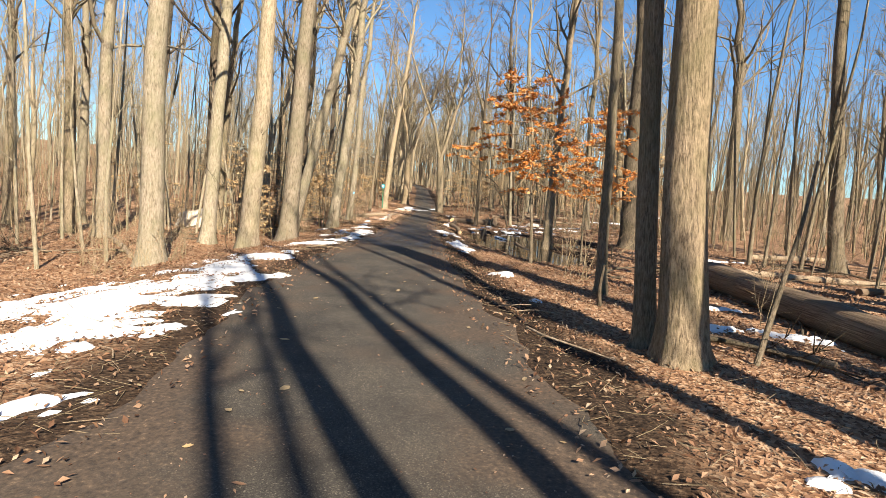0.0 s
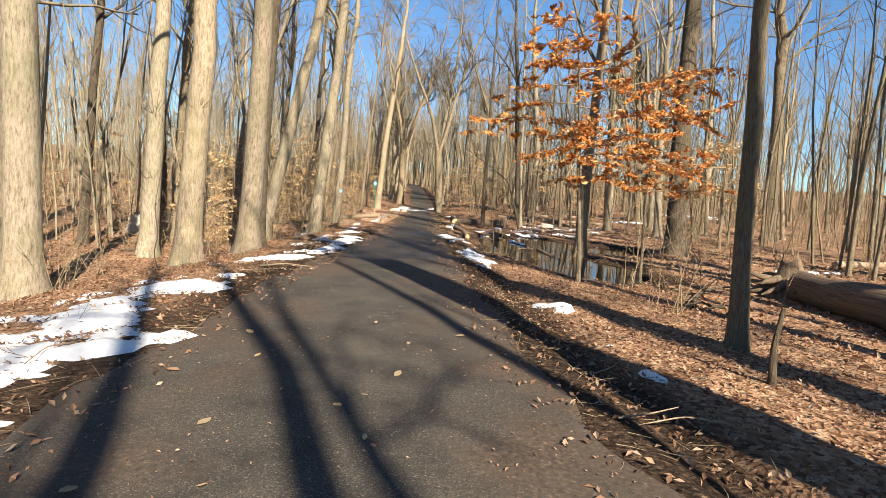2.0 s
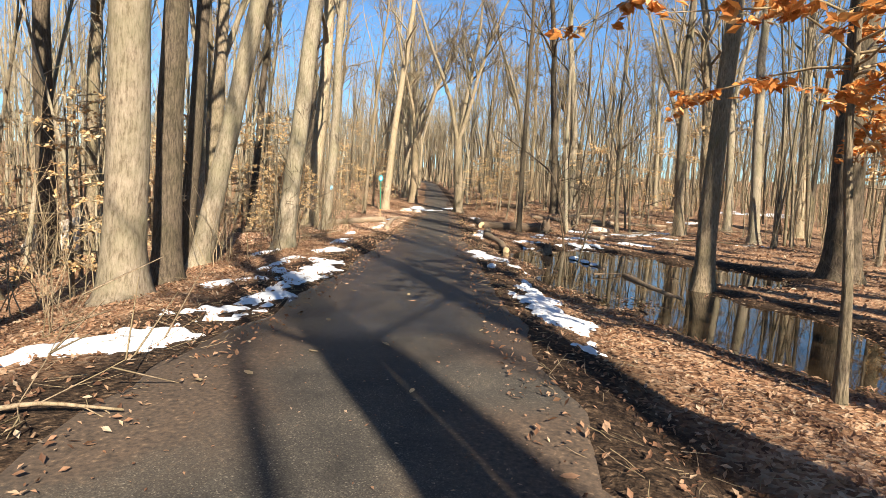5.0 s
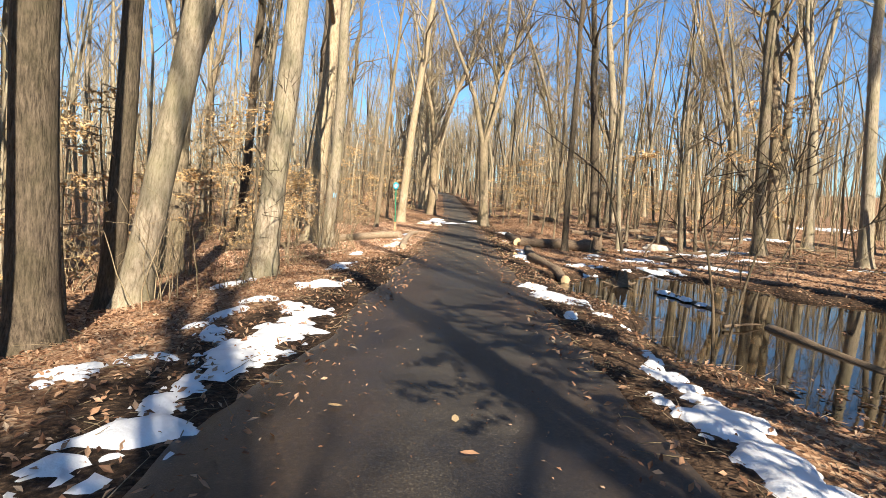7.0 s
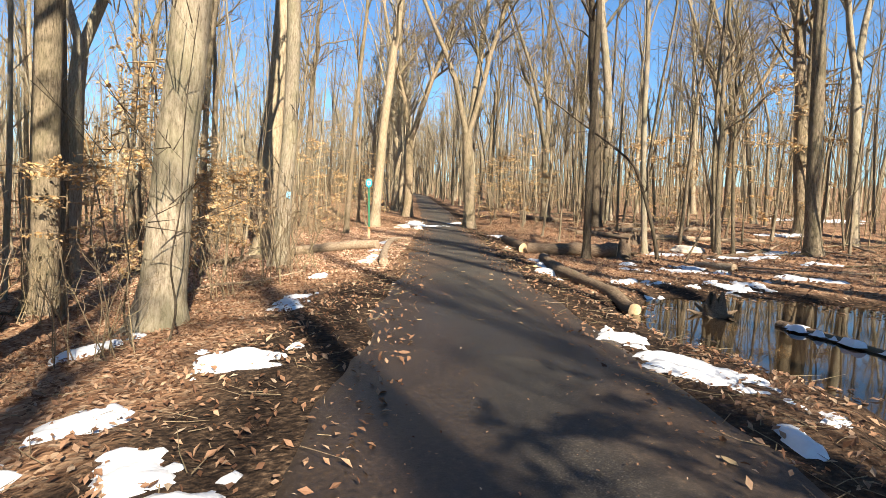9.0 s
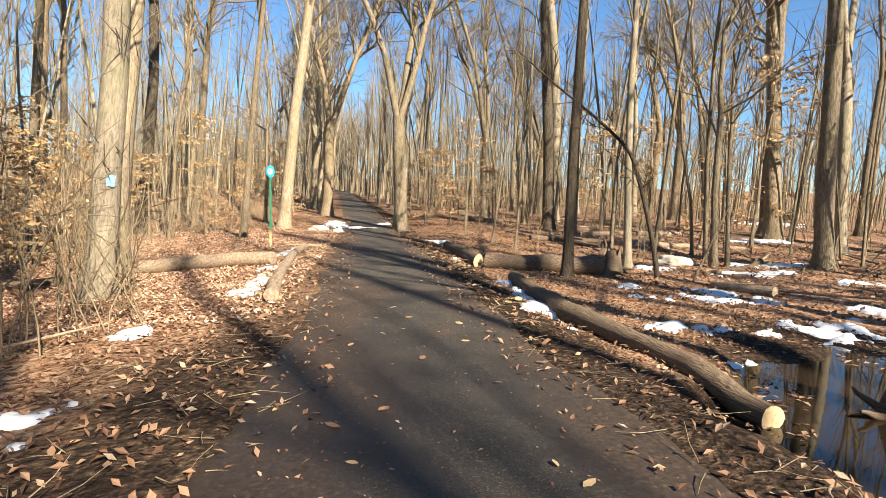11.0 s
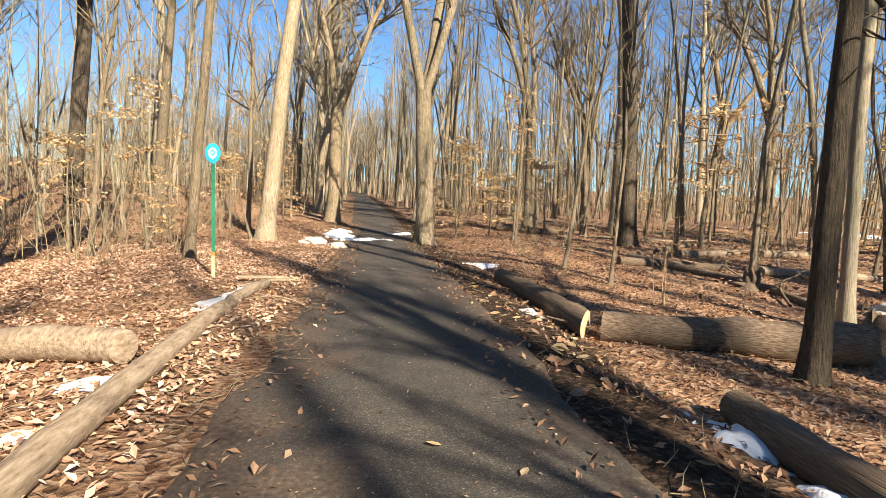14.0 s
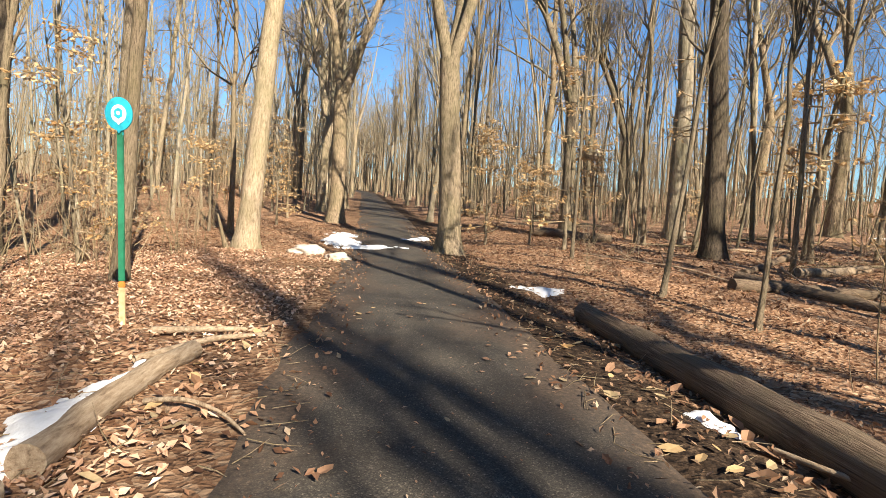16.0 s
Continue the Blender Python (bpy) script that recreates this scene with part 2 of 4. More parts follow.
def ground_z(x, y):
    x, y = np.asarray(x, float), np.asarray(y, float)
    off = x - road_mid(y)
    out = np.abs(off) - road_half(y)
    base = road_z(y) - hill(0, y)
    far = base * np.where(off > 0, 1 - 0.75 * step(2, 14, off) * (1 - 0.7 * step(40, 60, y)), 1.0)
    left = off < 0
    dip = np.where(left, (-0.42 * step(0.5, 4.0, out) - 0.36 * step(2.8, 5.5, out)) * (1 - step(22, 46, y) * 0.6) * (1 - step(38, 48, y)) + 0.9 * step(1.5, 8, out) * step(54, 70, y) * (1 - step(80, 120, y)) - 0.3 * step(2.5, 7, out) * step(40, 46, y) * (1 - step(52, 62, y)) - 0.1 * step(6, 10, out) * (1 - step(44, 56, y)), -0.12 * step(0.2, 1.2, out) + 0.12 * step(5, 14, out) + 0.42 * step(0.4, 3.0, out) * step(39, 47, y))
    bumps = 0.06 * rough(x * 0.5, y * 0.5, 3, 3) + 0.05 * rough(x * 2.2, y * 2.2, 9, 3)
    bumps = bumps + 0.5 * rough(x * 0.06, y * 0.06, 21, 2) * step(8, 30, out)
    z = far + dip + bumps * step(-0.1, 0.8, out) + hill(x, y)
    z = z - np.where(off > 0, 0.13 * np.exp(-((out - 0.7) / 0.3) ** 2) * step(3, 6, y) * (1 - step(14, 18, y)), 0)
    base = base + hill(0, y)
    z = np.where(out < 0.35, np.minimum(z, base - 0.05 * (1 - step(-0.35, 0.05, out + 0.25 * rough(x * 1.6, y * 1.6, 5, 4))) + 0.02), z)
    inside = pond_in(x, y)
    z = np.where(inside > -0.15, z + (-0.33 - z) * step(-0.15, 0.25, inside) * step(0.05, 0.7, out), z)
    return z


def gz(x, y):
    return float(ground_z(np.array([x]), np.array([y]))[0])


def mesh_of(name, verts, faces, mats, smooth=True):
    me = bpy.data.meshes.new(name)
    verts, faces = np.asarray(verts, np.float32), np.asarray(faces, np.int32)
    k = faces.shape[1]
    me.vertices.add(len(verts))
    me.vertices.foreach_set("co", verts.ravel())
    me.loops.add(faces.size)
    me.loops.foreach_set("vertex_index", faces.ravel())
    me.polygons.add(len(faces))
    me.polygons.foreach_set("loop_start", np.arange(0, faces.size, k, dtype=np.int32))
    me.polygons.foreach_set("use_smooth", np.full(len(faces), smooth))
    for m in mats if isinstance(mats, (list, tuple)) else [mats]:
        me.materials.append(m)
    me.update(calc_edges=True)
    me.validate()
    return me


def value_layer(me, name, values):
    a = me.attributes.new(name, "FLOAT", "POINT")
    a.data.foreach_set("value", np.asarray(values, np.float32))


def grid_faces(nx, ny):
    i = np.arange(nx - 1)[None, :] + np.arange(ny - 1)[:, None] * nx
    i = i.ravel()
    return np.stack([i, i + 1, i + nx + 1, i + nx], 1)


def graded(low, high, near, reach, grow=1.12):
    a = list(np.arange(low, high + near, near))
    s, v = near, a[-1]
    while v < reach[1]:
        s *= grow
        v += s
        a.append(v)
    s, v = near, a[0]
    while v > reach[0]:
        s *= grow
        v -= s
        a.insert(0, v)
    return np.array(a)


# ---- ground and road ----
gx, gy = graded(-7.2, 7.2, 0.15, (-1500, 1500), 1.16), graded(-2, 52, 0.15, (-1200, 2500), 1.14)
X, Y = np.meshgrid(gx, gy)
Z = ground_z(X, Y)
me = mesh_of("ground", np.stack([X, Y, Z], -1).reshape(-1, 3), grid_faces(len(gx), len(gy)), soil)
OUT = np.abs(X - road_mid(Y)) - road_half(Y)
mud = np.clip((0.95 - 0.5 * (X < road_mid(Y)) * step(28, 33, Y)) * (1 - step(0.3, 1.35, OUT + 0.6 * rough(X * 1.3, Y * 1.3, 31, 4))) + step(-0.35, 0.0, pond_in(X, Y)) * step(-0.2, 0.3, OUT) + 0.8 * (X > road_mid(Y)) * np.exp(-((OUT - 0.7) / 0.45) ** 2) * step(3, 6, Y) * (1 - step(14, 18, Y)) + 1.0 * (X > road_mid(Y)) * step(26, 31, Y) * (1 - step(0.45, 1.0, OUT + 0.5 * rough(X * 1.2, Y * 1.2, 35, 4))) + 0.85 * (X < road_mid(Y)) * step(14, 18, Y) * (1 - step(26, 31, Y)) * (1 - step(0.7, 1.9, OUT + 0.9 * rough(X, Y, 33, 4))), 0, 1)
value_layer(me, "mud", mud.ravel())
tagged(new("ground", me), "forest floor of brown leaf litter and dark soil", "ground", kind="structure")

ry = np.concatenate([np.arange(-30, 70, 0.2), np.arange(70, 163, 1.5)])
ru = np.linspace(-1, 1, 31)
U, RY = np.meshgrid(ru, ry)
edge = 1.0 + 0.16 * rough(RY * 1.1, np.sign(U) * 3.0, 41, 5)
RX = road_mid(RY) + U * (road_half(RY) + 0.12) * edge
RZ = road_z(RY) + 0.035 * (1 - U * U) + 0.012 * rough(RX * 1.2, RY * 1.2, 43, 3) - 0.07 * step(0.93, 1.0, np.abs(U))
me = mesh_of("path", np.stack([RX, RY, RZ], -1).reshape(-1, 3), grid_faces(len(ru), len(ry)), asphalt)
value_layer(me, "mud", np.clip(1.0 - step(-0.05, 0.75, (1 - np.abs(U)) - 0.9 * rough(RX * 1.5, RY * 1.5, 47, 5)) + 0.9 * step(13, 18, RY) * (1 - step(30, 35, RY)) * step(0.12, 0.62, 0.5 * rough(RX * 1.1, RY * 0.8, 49, 5) - U), 0, 1).ravel())
# damp stretch, darkened further on the left in place of a tree shadow
value_layer(me, "damp_shade", np.clip(step(15, 19, RY) * (1 - step(27, 33, RY)) * (0.6 + 0.3 * step(0.1, -0.4, U)) + step(0.05, 0.3, rough(RX * 0.7, RY * 0.5, 53, 4)) * step(16, 19, RY) * (1 - step(24, 29, RY)), 0, 1).ravel())
tagged(new("path", me), "narrow worn dark asphalt path with muddy edges", "path", kind="structure")

wx, wy = np.arange(-0.2, 8, 0.15), np.arange(15.5, 32, 0.15)
WX, WY = np.meshgrid(wx, wy)
f = grid_faces(len(wx), len(wy))
keep = (pond_in(WX, WY) > -0.3).ravel()[f].all(1)
tagged(new("water", mesh_of("water", np.stack([WX, WY, np.full_like(WX, -0.235)], -1).reshape(-1, 3), f[keep], water_mat)), "shallow dark still puddle water beside the path", "water", kind="structure")


# ---- makers ----
class Tubes:
    """Gathers tapered tubes into one mesh."""

    def __init__(self):
        self.v, self.f, self.n = [], [], 0

    def add(self, path, radii, sides=6, flare=0.0, seed=0, tip=True):
        path = np.asarray(path, float)
        way = np.gradient(path, axis=0)
        way /= np.linalg.norm(way, axis=1)[:, None] + 1e-9
        side = np.cross(way, [0.31, 0.95, 0.03] if abs(way[0][2]) > 0.5 else [0, 0, 1.0])
        side /= np.linalg.norm(side, axis=1)[:, None] + 1e-9
        up = np.cross(side, way)
        a = np.linspace(0, 2 * np.pi, sides, endpoint=False)
        r = np.asarray(radii, float)[:, None] * np.ones(sides)[None]
        if flare:
            h = np.linalg.norm(path - path[0], axis=1)[:, None]
            lobes = 1 + 0.35 * np.sin(a * 5 + seed)[None] + 0.25 * np.sin(a * 3 + 2 * seed)[None]
            r = r * (1 + flare * np.exp(-h / 0.36) * lobes) * (1 + 0.03 * np.sin(a * 4 + h * 2.1 + seed))
        ring = path[:, None] + r[..., None] * (np.cos(a)[None, :, None] * side[:, None] + np.sin(a)[None, :, None] * up[:, None])
        k = len(path)
        self.v.append(ring.reshape(-1, 3))
        i, j = np.meshgrid(np.arange(sides), np.arange(k - 1))
        i, j = i.ravel(), j.ravel()
        b0 = self.n
        self.f.append(np.stack([b0 + j * sides + i, b0 + j * sides + (i + 1) % sides, b0 + (j + 1) * sides + (i + 1) % sides, b0 + (j + 1) * sides + i], 1))
        self.n += k * sides
        return self

    def mesh(self, name, mats):
        return mesh_of(name, np.concatenate(self.v), np.concatenate(self.f), mats)


def bent(rng, start, way, length, count, wander, rise):
    """A wandering line of count points."""
    p, w = np.array(start, float), np.array(way, float)
    pts = [p.copy()]
    for _ in range(count - 1):
        w = w + rng.normal(0, wander, 3) + np.array([0, 0, rise])
        w /= np.linalg.norm(w)
        p = p + w * length / (count - 1)
        pts.append(p.copy())
    return np.array(pts)


def away(rng, axis, angle):
    """A direction at that angle from axis, turned at random round it."""
    axis = axis / np.linalg.norm(axis)
    s = np.cross(axis, rng.normal(size=3))
    s /= np.linalg.norm(s)
    return math.cos(angle) * axis + math.sin(angle) * s


def branch_out(rng, tubes, start, way, length, radius, depth, twigs, sides):
    n = 6 if depth > 1 else 4 if depth else 2
    pts = bent(rng, start, way, length, n, 0.16, 0.06)
    tubes.add(pts, np.linspace(radius, radius * 0.42, n), sides)
    if depth == 0:
        return
    for _ in range(twigs):
        u = rng.uniform(0.25, 1.0)
        k = min(int(u * (n - 1)), n - 2)
        s = pts[k] + (pts[k + 1] - pts[k]) * (u * (n - 1) - k)
        branch_out(rng, tubes, s, away(rng, pts[k + 1] - pts[k], rng.uniform(0.4, 0.95)), length * rng.uniform(0.35, 0.6), radius * (1 - 0.7 * u) * 0.6 + 0.007, depth - 1, max(2, twigs - 1), max(3, sides - 1))


def tree_meshes(seed, height=21.0, radius=0.2, limbs=15, twigs=4, depth=2, fork=0.0, mat=None, sides=12, low=0.3, bough=4):
    """Trunk and crown of a bare tree whose foot is at the origin."""
    rng = np.random.default_rng(seed)
    trunk, crown = Tubes(), Tubes()
    hs = np.concatenate([[-0.25, 0, 0.08, 0.2, 0.4, 0.7, 1.2], np.linspace(2.2, 1.0 * height, 15)])
    wob = np.cumsum(rng.normal(0, 0.085, (len(hs), 2)), 0) * np.clip(hs / height, 0, 1)[:, None] * 1.6
    spine = np.column_stack([wob, hs])
    up = np.clip(hs, 0, None) / height
    size = radius * (1 - 0.7 * up) * (1 - up ** 6) + 0.012
    stems = []
    if fork:
        k = int(np.searchsorted(hs, fork))
        trunk.add(spine[:k + 1], size[:k + 1], sides, 0.95, seed)
        for s in range(int(rng.integers(2, 4))):
            w = away(rng, np.array([0, 0, 1.0]), rng.uniform(0.18, 0.34))
            pts = bent(rng, spine[k] - np.array([0, 0, 0.3]), w, height - fork, 12, 0.06, 0.05)
            rr2 = np.linspace(size[k] * rng.uniform(0.6, 0.8), 0.015, 12)
            trunk.add(pts, rr2, 9)
            stems.append((pts, rr2, 0.1))
    else:
        trunk.add(spine, size, sides, 0.95, seed)
        stems.append((spine, size, low))
    for pts, rr2, begin in stems:
        for _ in range(limbs // len(stems)):
            foot = pts[0][2] if fork else 0.0
            k = min(int(np.searchsorted(pts[:, 2], foot + rng.uniform(begin, 0.97) * (pts[-1][2] - foot))), len(pts) - 2)
            hfrac = pts[k][2] / height
            ln = height * rng.uniform(0.13, 0.26) * (1.2 - 0.75 * hfrac) * (0.8 if fork else 1.0)
            branch_out(rng, crown, pts[k], away(rng, np.array([0, 0, 1.0]), rng.uniform(0.3, 0.8)), ln, min(rr2[k] * 0.5, 0.07), depth, twigs, bough)
    return trunk.mesh("trunk", mat), crown.mesh("crown", mat if mat else bark_twig)


def place(name, meshes, m, label, category, group=""):
    root = new(name)
    root.empty_display_size = 0.2
    root.matrix_basis = m
    for part_name, data in meshes:
        ob = new(part_name, data)
        ob.parent = root
        if part_name in ("crown", "twig_mass", "foliage"):
            tagged(ob, kind="stuff")
    return tagged(root, label, category, group)


def stand(x, y, sx, sz, lean_x=0.0, lean_y=0.0, spin=0.0, sink=0.0):
    """A pose on the ground: scaled, spun, then leaned towards +x and +y (metres a metre)."""
    tilt = Matrix.Rotation(math.atan(lean_x), 4, "Y") @ Matrix.Rotation(-math.atan(lean_y), 4, "X")
    return Matrix.Translation((x, y, gz(x, y) - sink)) @ tilt @ Matrix.Rotation(spin, 4, "Z") @ Matrix.Diagonal((sx, sx, sz, 1))


# ---- trees: kinds ----
KINDS = {}
# the dark kind carries the shade of some trunks in its bark colour
for key, mat, seeds in (("pale", bark_pale, (11, 12, 13, 14)), ("grey", bark_grey, (21, 22, 23)), ("dark", bark_dark, (31, 32))):
    KINDS[key] = [tree_meshes(s, mat=mat, limbs=12) for s in seeds]
# clear trunks with few limbs, only for the unseen trees that cast shadows
KINDS["shade_bole"] = [tree_meshes(s, mat=bark_grey, limbs=5, low=0.55) for s in (24, 25)]
KINDS["fork"] = [tree_meshes(41, fork=6.0, mat=bark_grey, limbs=42, twigs=6), tree_meshes(42, fork=4.6, mat=bark_grey, limbs=42, twigs=6)]
KINDS["thin"] = [tree_meshes(s, height=13, radius=0.08, limbs=16, twigs=6, depth=1, mat=bark_grey, sides=8, low=0.25) for s in (51, 52, 53)]
KINDS["mid"] = [tree_meshes(s, limbs=13, twigs=5, depth=2, mat=(bark_pale, bark_grey, bark_grey)[s % 3], sides=8, low=0.3) for s in range(60, 64)] + [tree_meshes(s, fork=f, limbs=20, twigs=4, mat=(bark_grey, bark_pale)[s % 2], sides=8) for s, f in ((67, 6.0), (68, 8.0), (69, 4.5))]
LOOKS = {"shade_bole": "unseen tall bare tree, its long clear grey trunk added to cast shadow", "pale": "tall bare tree with smooth pale tan bark", "grey": "tall bare tree with furrowed grey-brown bark", "dark": "tall bare tree with shade put into its dark bark colour", "fork": "bare grey tree forking into several upright stems", "thin": "slender young bare tree with a thin grey trunk", "mid": "bare winter woodland tree with a straight trunk"}
trng = np.random.default_rng(5)
standing = []


def tree(kind, x, y, dia, lean=0.0, label="", scale_z=None):
    trunk, crown = KINDS[kind][len(standing) % len(KINDS[kind])]
    base = 0.16 if kind == "thin" else 0.40
    sx = dia / base
    sz = scale_z or float(np.clip(0.8 + 0.25 * (sx - 0.6), 0.7, 1.25)) * trng.uniform(0.92, 1.08)
    standing.append((x, y))
    return place("tree", (("trunk", trunk), ("crown", crown)), stand(x, y, sx, sz, lean, trng.normal(0, 0.012), trng.uniform(0, 6.28)), label or LOOKS[kind], "tree", "woodland trees")


# trees along the path: kind, x, y, trunk width, lean
LEFT_NEAR = [("pale", -7.5, 14.1, 0.56, 0.055), ("pale", -13.3, 21.4, 0.52, 0.05), ("grey", -15.0, 22.0, 0.42, 0.02), ("pale", -9.06, 21.1, 0.5, 0.045), ("pale", -6.14, 17.25, 0.54, 0.05), ("pale", -5.6, 19.7, 0.56, 0.06), ("dark", -10.6, 25.0, 0.42, 0.03), ("grey", -11.3, 27.5, 0.36, 0.04), ("dark", -12.8, 24.0, 0.3, 0.03), ("pale", -17.5, 26.5, 0.4, 0.03), ("grey", -19.0, 24.0, 0.36, 0.02)]
LEFT_FAR = [("dark", -6.05, 21.8, 0.46, 0.04), ("pale", -6.9, 24.95, 0.46, 0.19), ("dark", -7.25, 24.9, 0.34, 0.08), ("grey", -8.7, 29.5, 0.44, 0.08), ("grey", -9.7, 31.5, 0.20, 0.046), ("pale", -5.5, 27.05, 0.48, 0.07), ("pale", -7.4, 37.3, 0.60, 0.05), ("pale", -5.75, 33.0, 0.36, 0.13), ("dark", -9.5, 35.3, 0.30, 0.08), ("pale", -5.3, 47.6, 0.46, 0.06), ("fork", -4.2, 56.8, 0.56, 0.03), ("dark", -10.5, 47.2, 0.42, 0.10), ("grey", -9.5, 50.5, 0.34, 0.08), ("grey", -5.9, 43.0, 0.20, 0.06), ("grey", -4.9, 68.0, 0.5, 0.0), ("thin", -6.6, 51.0, 0.14, 0.03), ("thin", -8.6, 44.5, 0.12, 0.06)]
RIGHT_NEAR = [("grey", 2.97, 6.55, 0.50, -0.075), ("grey", 2.75, 7.2, 0.27, -0.075), ("grey", 3.3, 11.3, 0.205, -0.03), ("dark", 8.2, 24.7, 0.66, -0.06), ("grey", 13.2, 18.5, 0.46, -0.12), ("pale", 16.5, 40.0, 0.45, -0.06), ("grey", 4.3, 23.0, 0.36, -0.01), ("grey", 18.7, 36.7, 0.72, -0.07), ("pale", 11.3, 34.3, 0.38, -0.03), ("dark", 1.97, 35.4, 0.2, -0.004), ("pale", 4.45, 37.8, 0.18, -0.085)]
RIGHT_FAR = [("dark", 5.5, 47.0, 0.46, -0.06), ("pale", 7.8, 53.2, 0.56, -0.04), ("fork", -0.55, 48.6, 0.55, -0.03), ("grey", 9.5, 37.3, 0.42, -0.09), ("grey", 15.3, 46.8, 0.5, -0.07), ("thin", 6.8, 37.8, 0.16, -0.07), ("fork", 4.4, 54.5, 0.46, -0.03), ("grey", 13.9, 44.6, 0.6, -0.07), ("thin", 7.6, 38.4, 0.10, -0.08), ("thin", 5.4, 50.4, 0.12, -0.07), ("fork", 17.0, 57.0, 0.6, 0.0), ("fork", 22.3, 70.5, 0.8, 0.06), ("fork", 10.4, 64.0, 0.5, 0.0), ("thin", 2.4, 40.9, 0.06, 0.04), ("thin", 2.1, 42.7, 0.07, 0.12), ("thin", 1.8, 46.1, 0.06, 0.0)]
# unseen trees added behind and beside the start, on the sunny side, whose trunks throw the long shadows over the path
SHADOW_TREES = [("shade_bole", 3.5, -5.0, 0.40, 0.0), ("shade_bole", 4.4, -5.2, 0.38, 0.0), ("shade_bole", 5.8, -7.3, 0.30, 0.0), ("shade_bole", 5.8, -11.6, 0.28, 0.0), ("shade_bole", 4.5, -10.0, 0.28, 0.0), ("shade_bole", 5.6, -1.9, 0.34, 0.0), ("shade_bole", 5.55, 1.1, 0.6, 0.0), ("grey", 7.5, 6.0, 0.42, 0.0), ("shade_bole", 7.0, 3.0, 0.46, 0.0), ("shade_bole", 9.9, 6.6, 0.48, 0.0), ("shade_bole", 11.9, 8.9, 0.75, 0.0), ("shade_bole", 9.9, 10.6, 0.46, 0.0), ("grey", 13.6, 7.4, 0.44, 0.0), ("grey", 15.2, 4.2, 0.5, 0.0), ("grey", 18.0, 8.0, 0.5, 0.0), ("dark", 20.5, 10.5, 0.5, 0.0), ("grey", 12.2, -1.5, 0.44, 0.0), ("grey", 9.2, -3.6, 0.4, 0.0), ("grey", 23.5, 9.0, 0.5, 0.0)]
for group in (LEFT_NEAR, LEFT_FAR, RIGHT_NEAR, RIGHT_FAR, SHADOW_TREES):
    for kind, x, y, dia, lean in group:
        # unseen shadow trees past y = 2 are taller, so their shadows reach
        tree(kind, x, y, dia, lean, scale_z=1.35 if group is SHADOW_TREES and y > 2 else None)

# the wood around: single trees within reach, the far wood joined
wood = []
tries = 0
while len(wood) < 760 and tries < 60000:
    tries += 1
    y = trng.uniform(-45, 190)
    x = trng.uniform(-95, 95)
    off = x - float(road_mid(y))
    if abs(x) > 22 + 0.85 * max(y, 0.0) or (y < 4 and x < -14) or (y < -8 and abs(x) < 12):
        continue
    if abs(off) < (2.7 if y > 60 else 5.0) or (-11.0 < x < 10.5 and -8 < y < 58) or (2 < x < 20 and -8 < y < 34 and (x < 0.95 * y + 3 or trng.uniform() < 0.5)):
        continue
    if any((x - a) ** 2 + (y - c2) ** 2 < 2.6 for a, c2 in standing) or any((x - a) ** 2 + (y - c2) ** 2 < 3.0 for a, c2 in wood):
        continue
    wood.append((x, y))
for _ in range(230):
    wood.append((trng.uniform(-60, 30), trng.uniform(178, 290)))
for _ in range(60):
    y = trng.uniform(164, 186)
    wood.append((float(road_mid(y)) + trng.uniform(-7, 7), y))
for _ in range(70):
    y = trng.uniform(58, 150)
    wood.append((float(road_mid(y)) + trng.choice([-1, 1]) * trng.uniform(2.0, 5.5), y))
wood.sort(key=lambda p: abs(p[0]) + 0.55 * abs(p[1] - 25))
for x, y in wood[:210]:
    d = float(trng.choice([0.12, 0.16, 0.2, 0.25, 0.31, 0.4]))
    tree("mid", x, y, d, float(np.clip(-0.004 * x, -0.06, 0.06)) + trng.normal(0, 0.03))
FAR_KINDS = []
for s in range(80, 86):
    a, c2 = tree_meshes(s, limbs=13, twigs=3, depth=2, fork=(0, 7.0, 0, 9.0, 5.5, 0)[s - 80], mat=bark_grey, sides=4, low=0.25, bough=3)
    va, fa = np.empty(len(a.vertices) * 3), np.empty(len(a.polygons) * 4, np.int32)
    vb, fb = np.empty(len(c2.vertices) * 3), np.empty(len(c2.polygons) * 4, np.int32)
    a.vertices.foreach_get("co", va), a.loops.foreach_get("vertex_index", fa)
    c2.vertices.foreach_get("co", vb), c2.loops.foreach_get("vertex_index", fb)
    FAR_KINDS.append((np.concatenate([va.reshape(-1, 3), vb.reshape(-1, 3)]), np.concatenate([fa.reshape(-1, 4), fb.reshape(-1, 4) + len(va) // 3])))
    bpy.data.meshes.remove(a), bpy.data.meshes.remove(c2)
for part_no in range(4):
    vs, fs, n = [], [], 0
    for x, y in wood[210 + part_no::4]:
        v, f = FAR_KINDS[int(trng.integers(len(FAR_KINDS)))]
        m = np.array(stand(x, y, trng.uniform(0.5, 1.2), trng.uniform(0.7, 1.1), trng.normal(0, 0.03), trng.normal(0, 0.03), trng.uniform(0, 6.28)))
        vs.append(v @ m[:3, :3].T + m[:3, 3])
        fs.append(f + n)
        n += len(v)
    tagged(new("far_woods", mesh_of("far_woods", np.concatenate(vs), np.concatenate(fs), (bark_grey, bark_pale, bark_grey, bark_twig)[part_no])), "far bare winter wood of many grey-brown trees", "woods", kind="stuff")

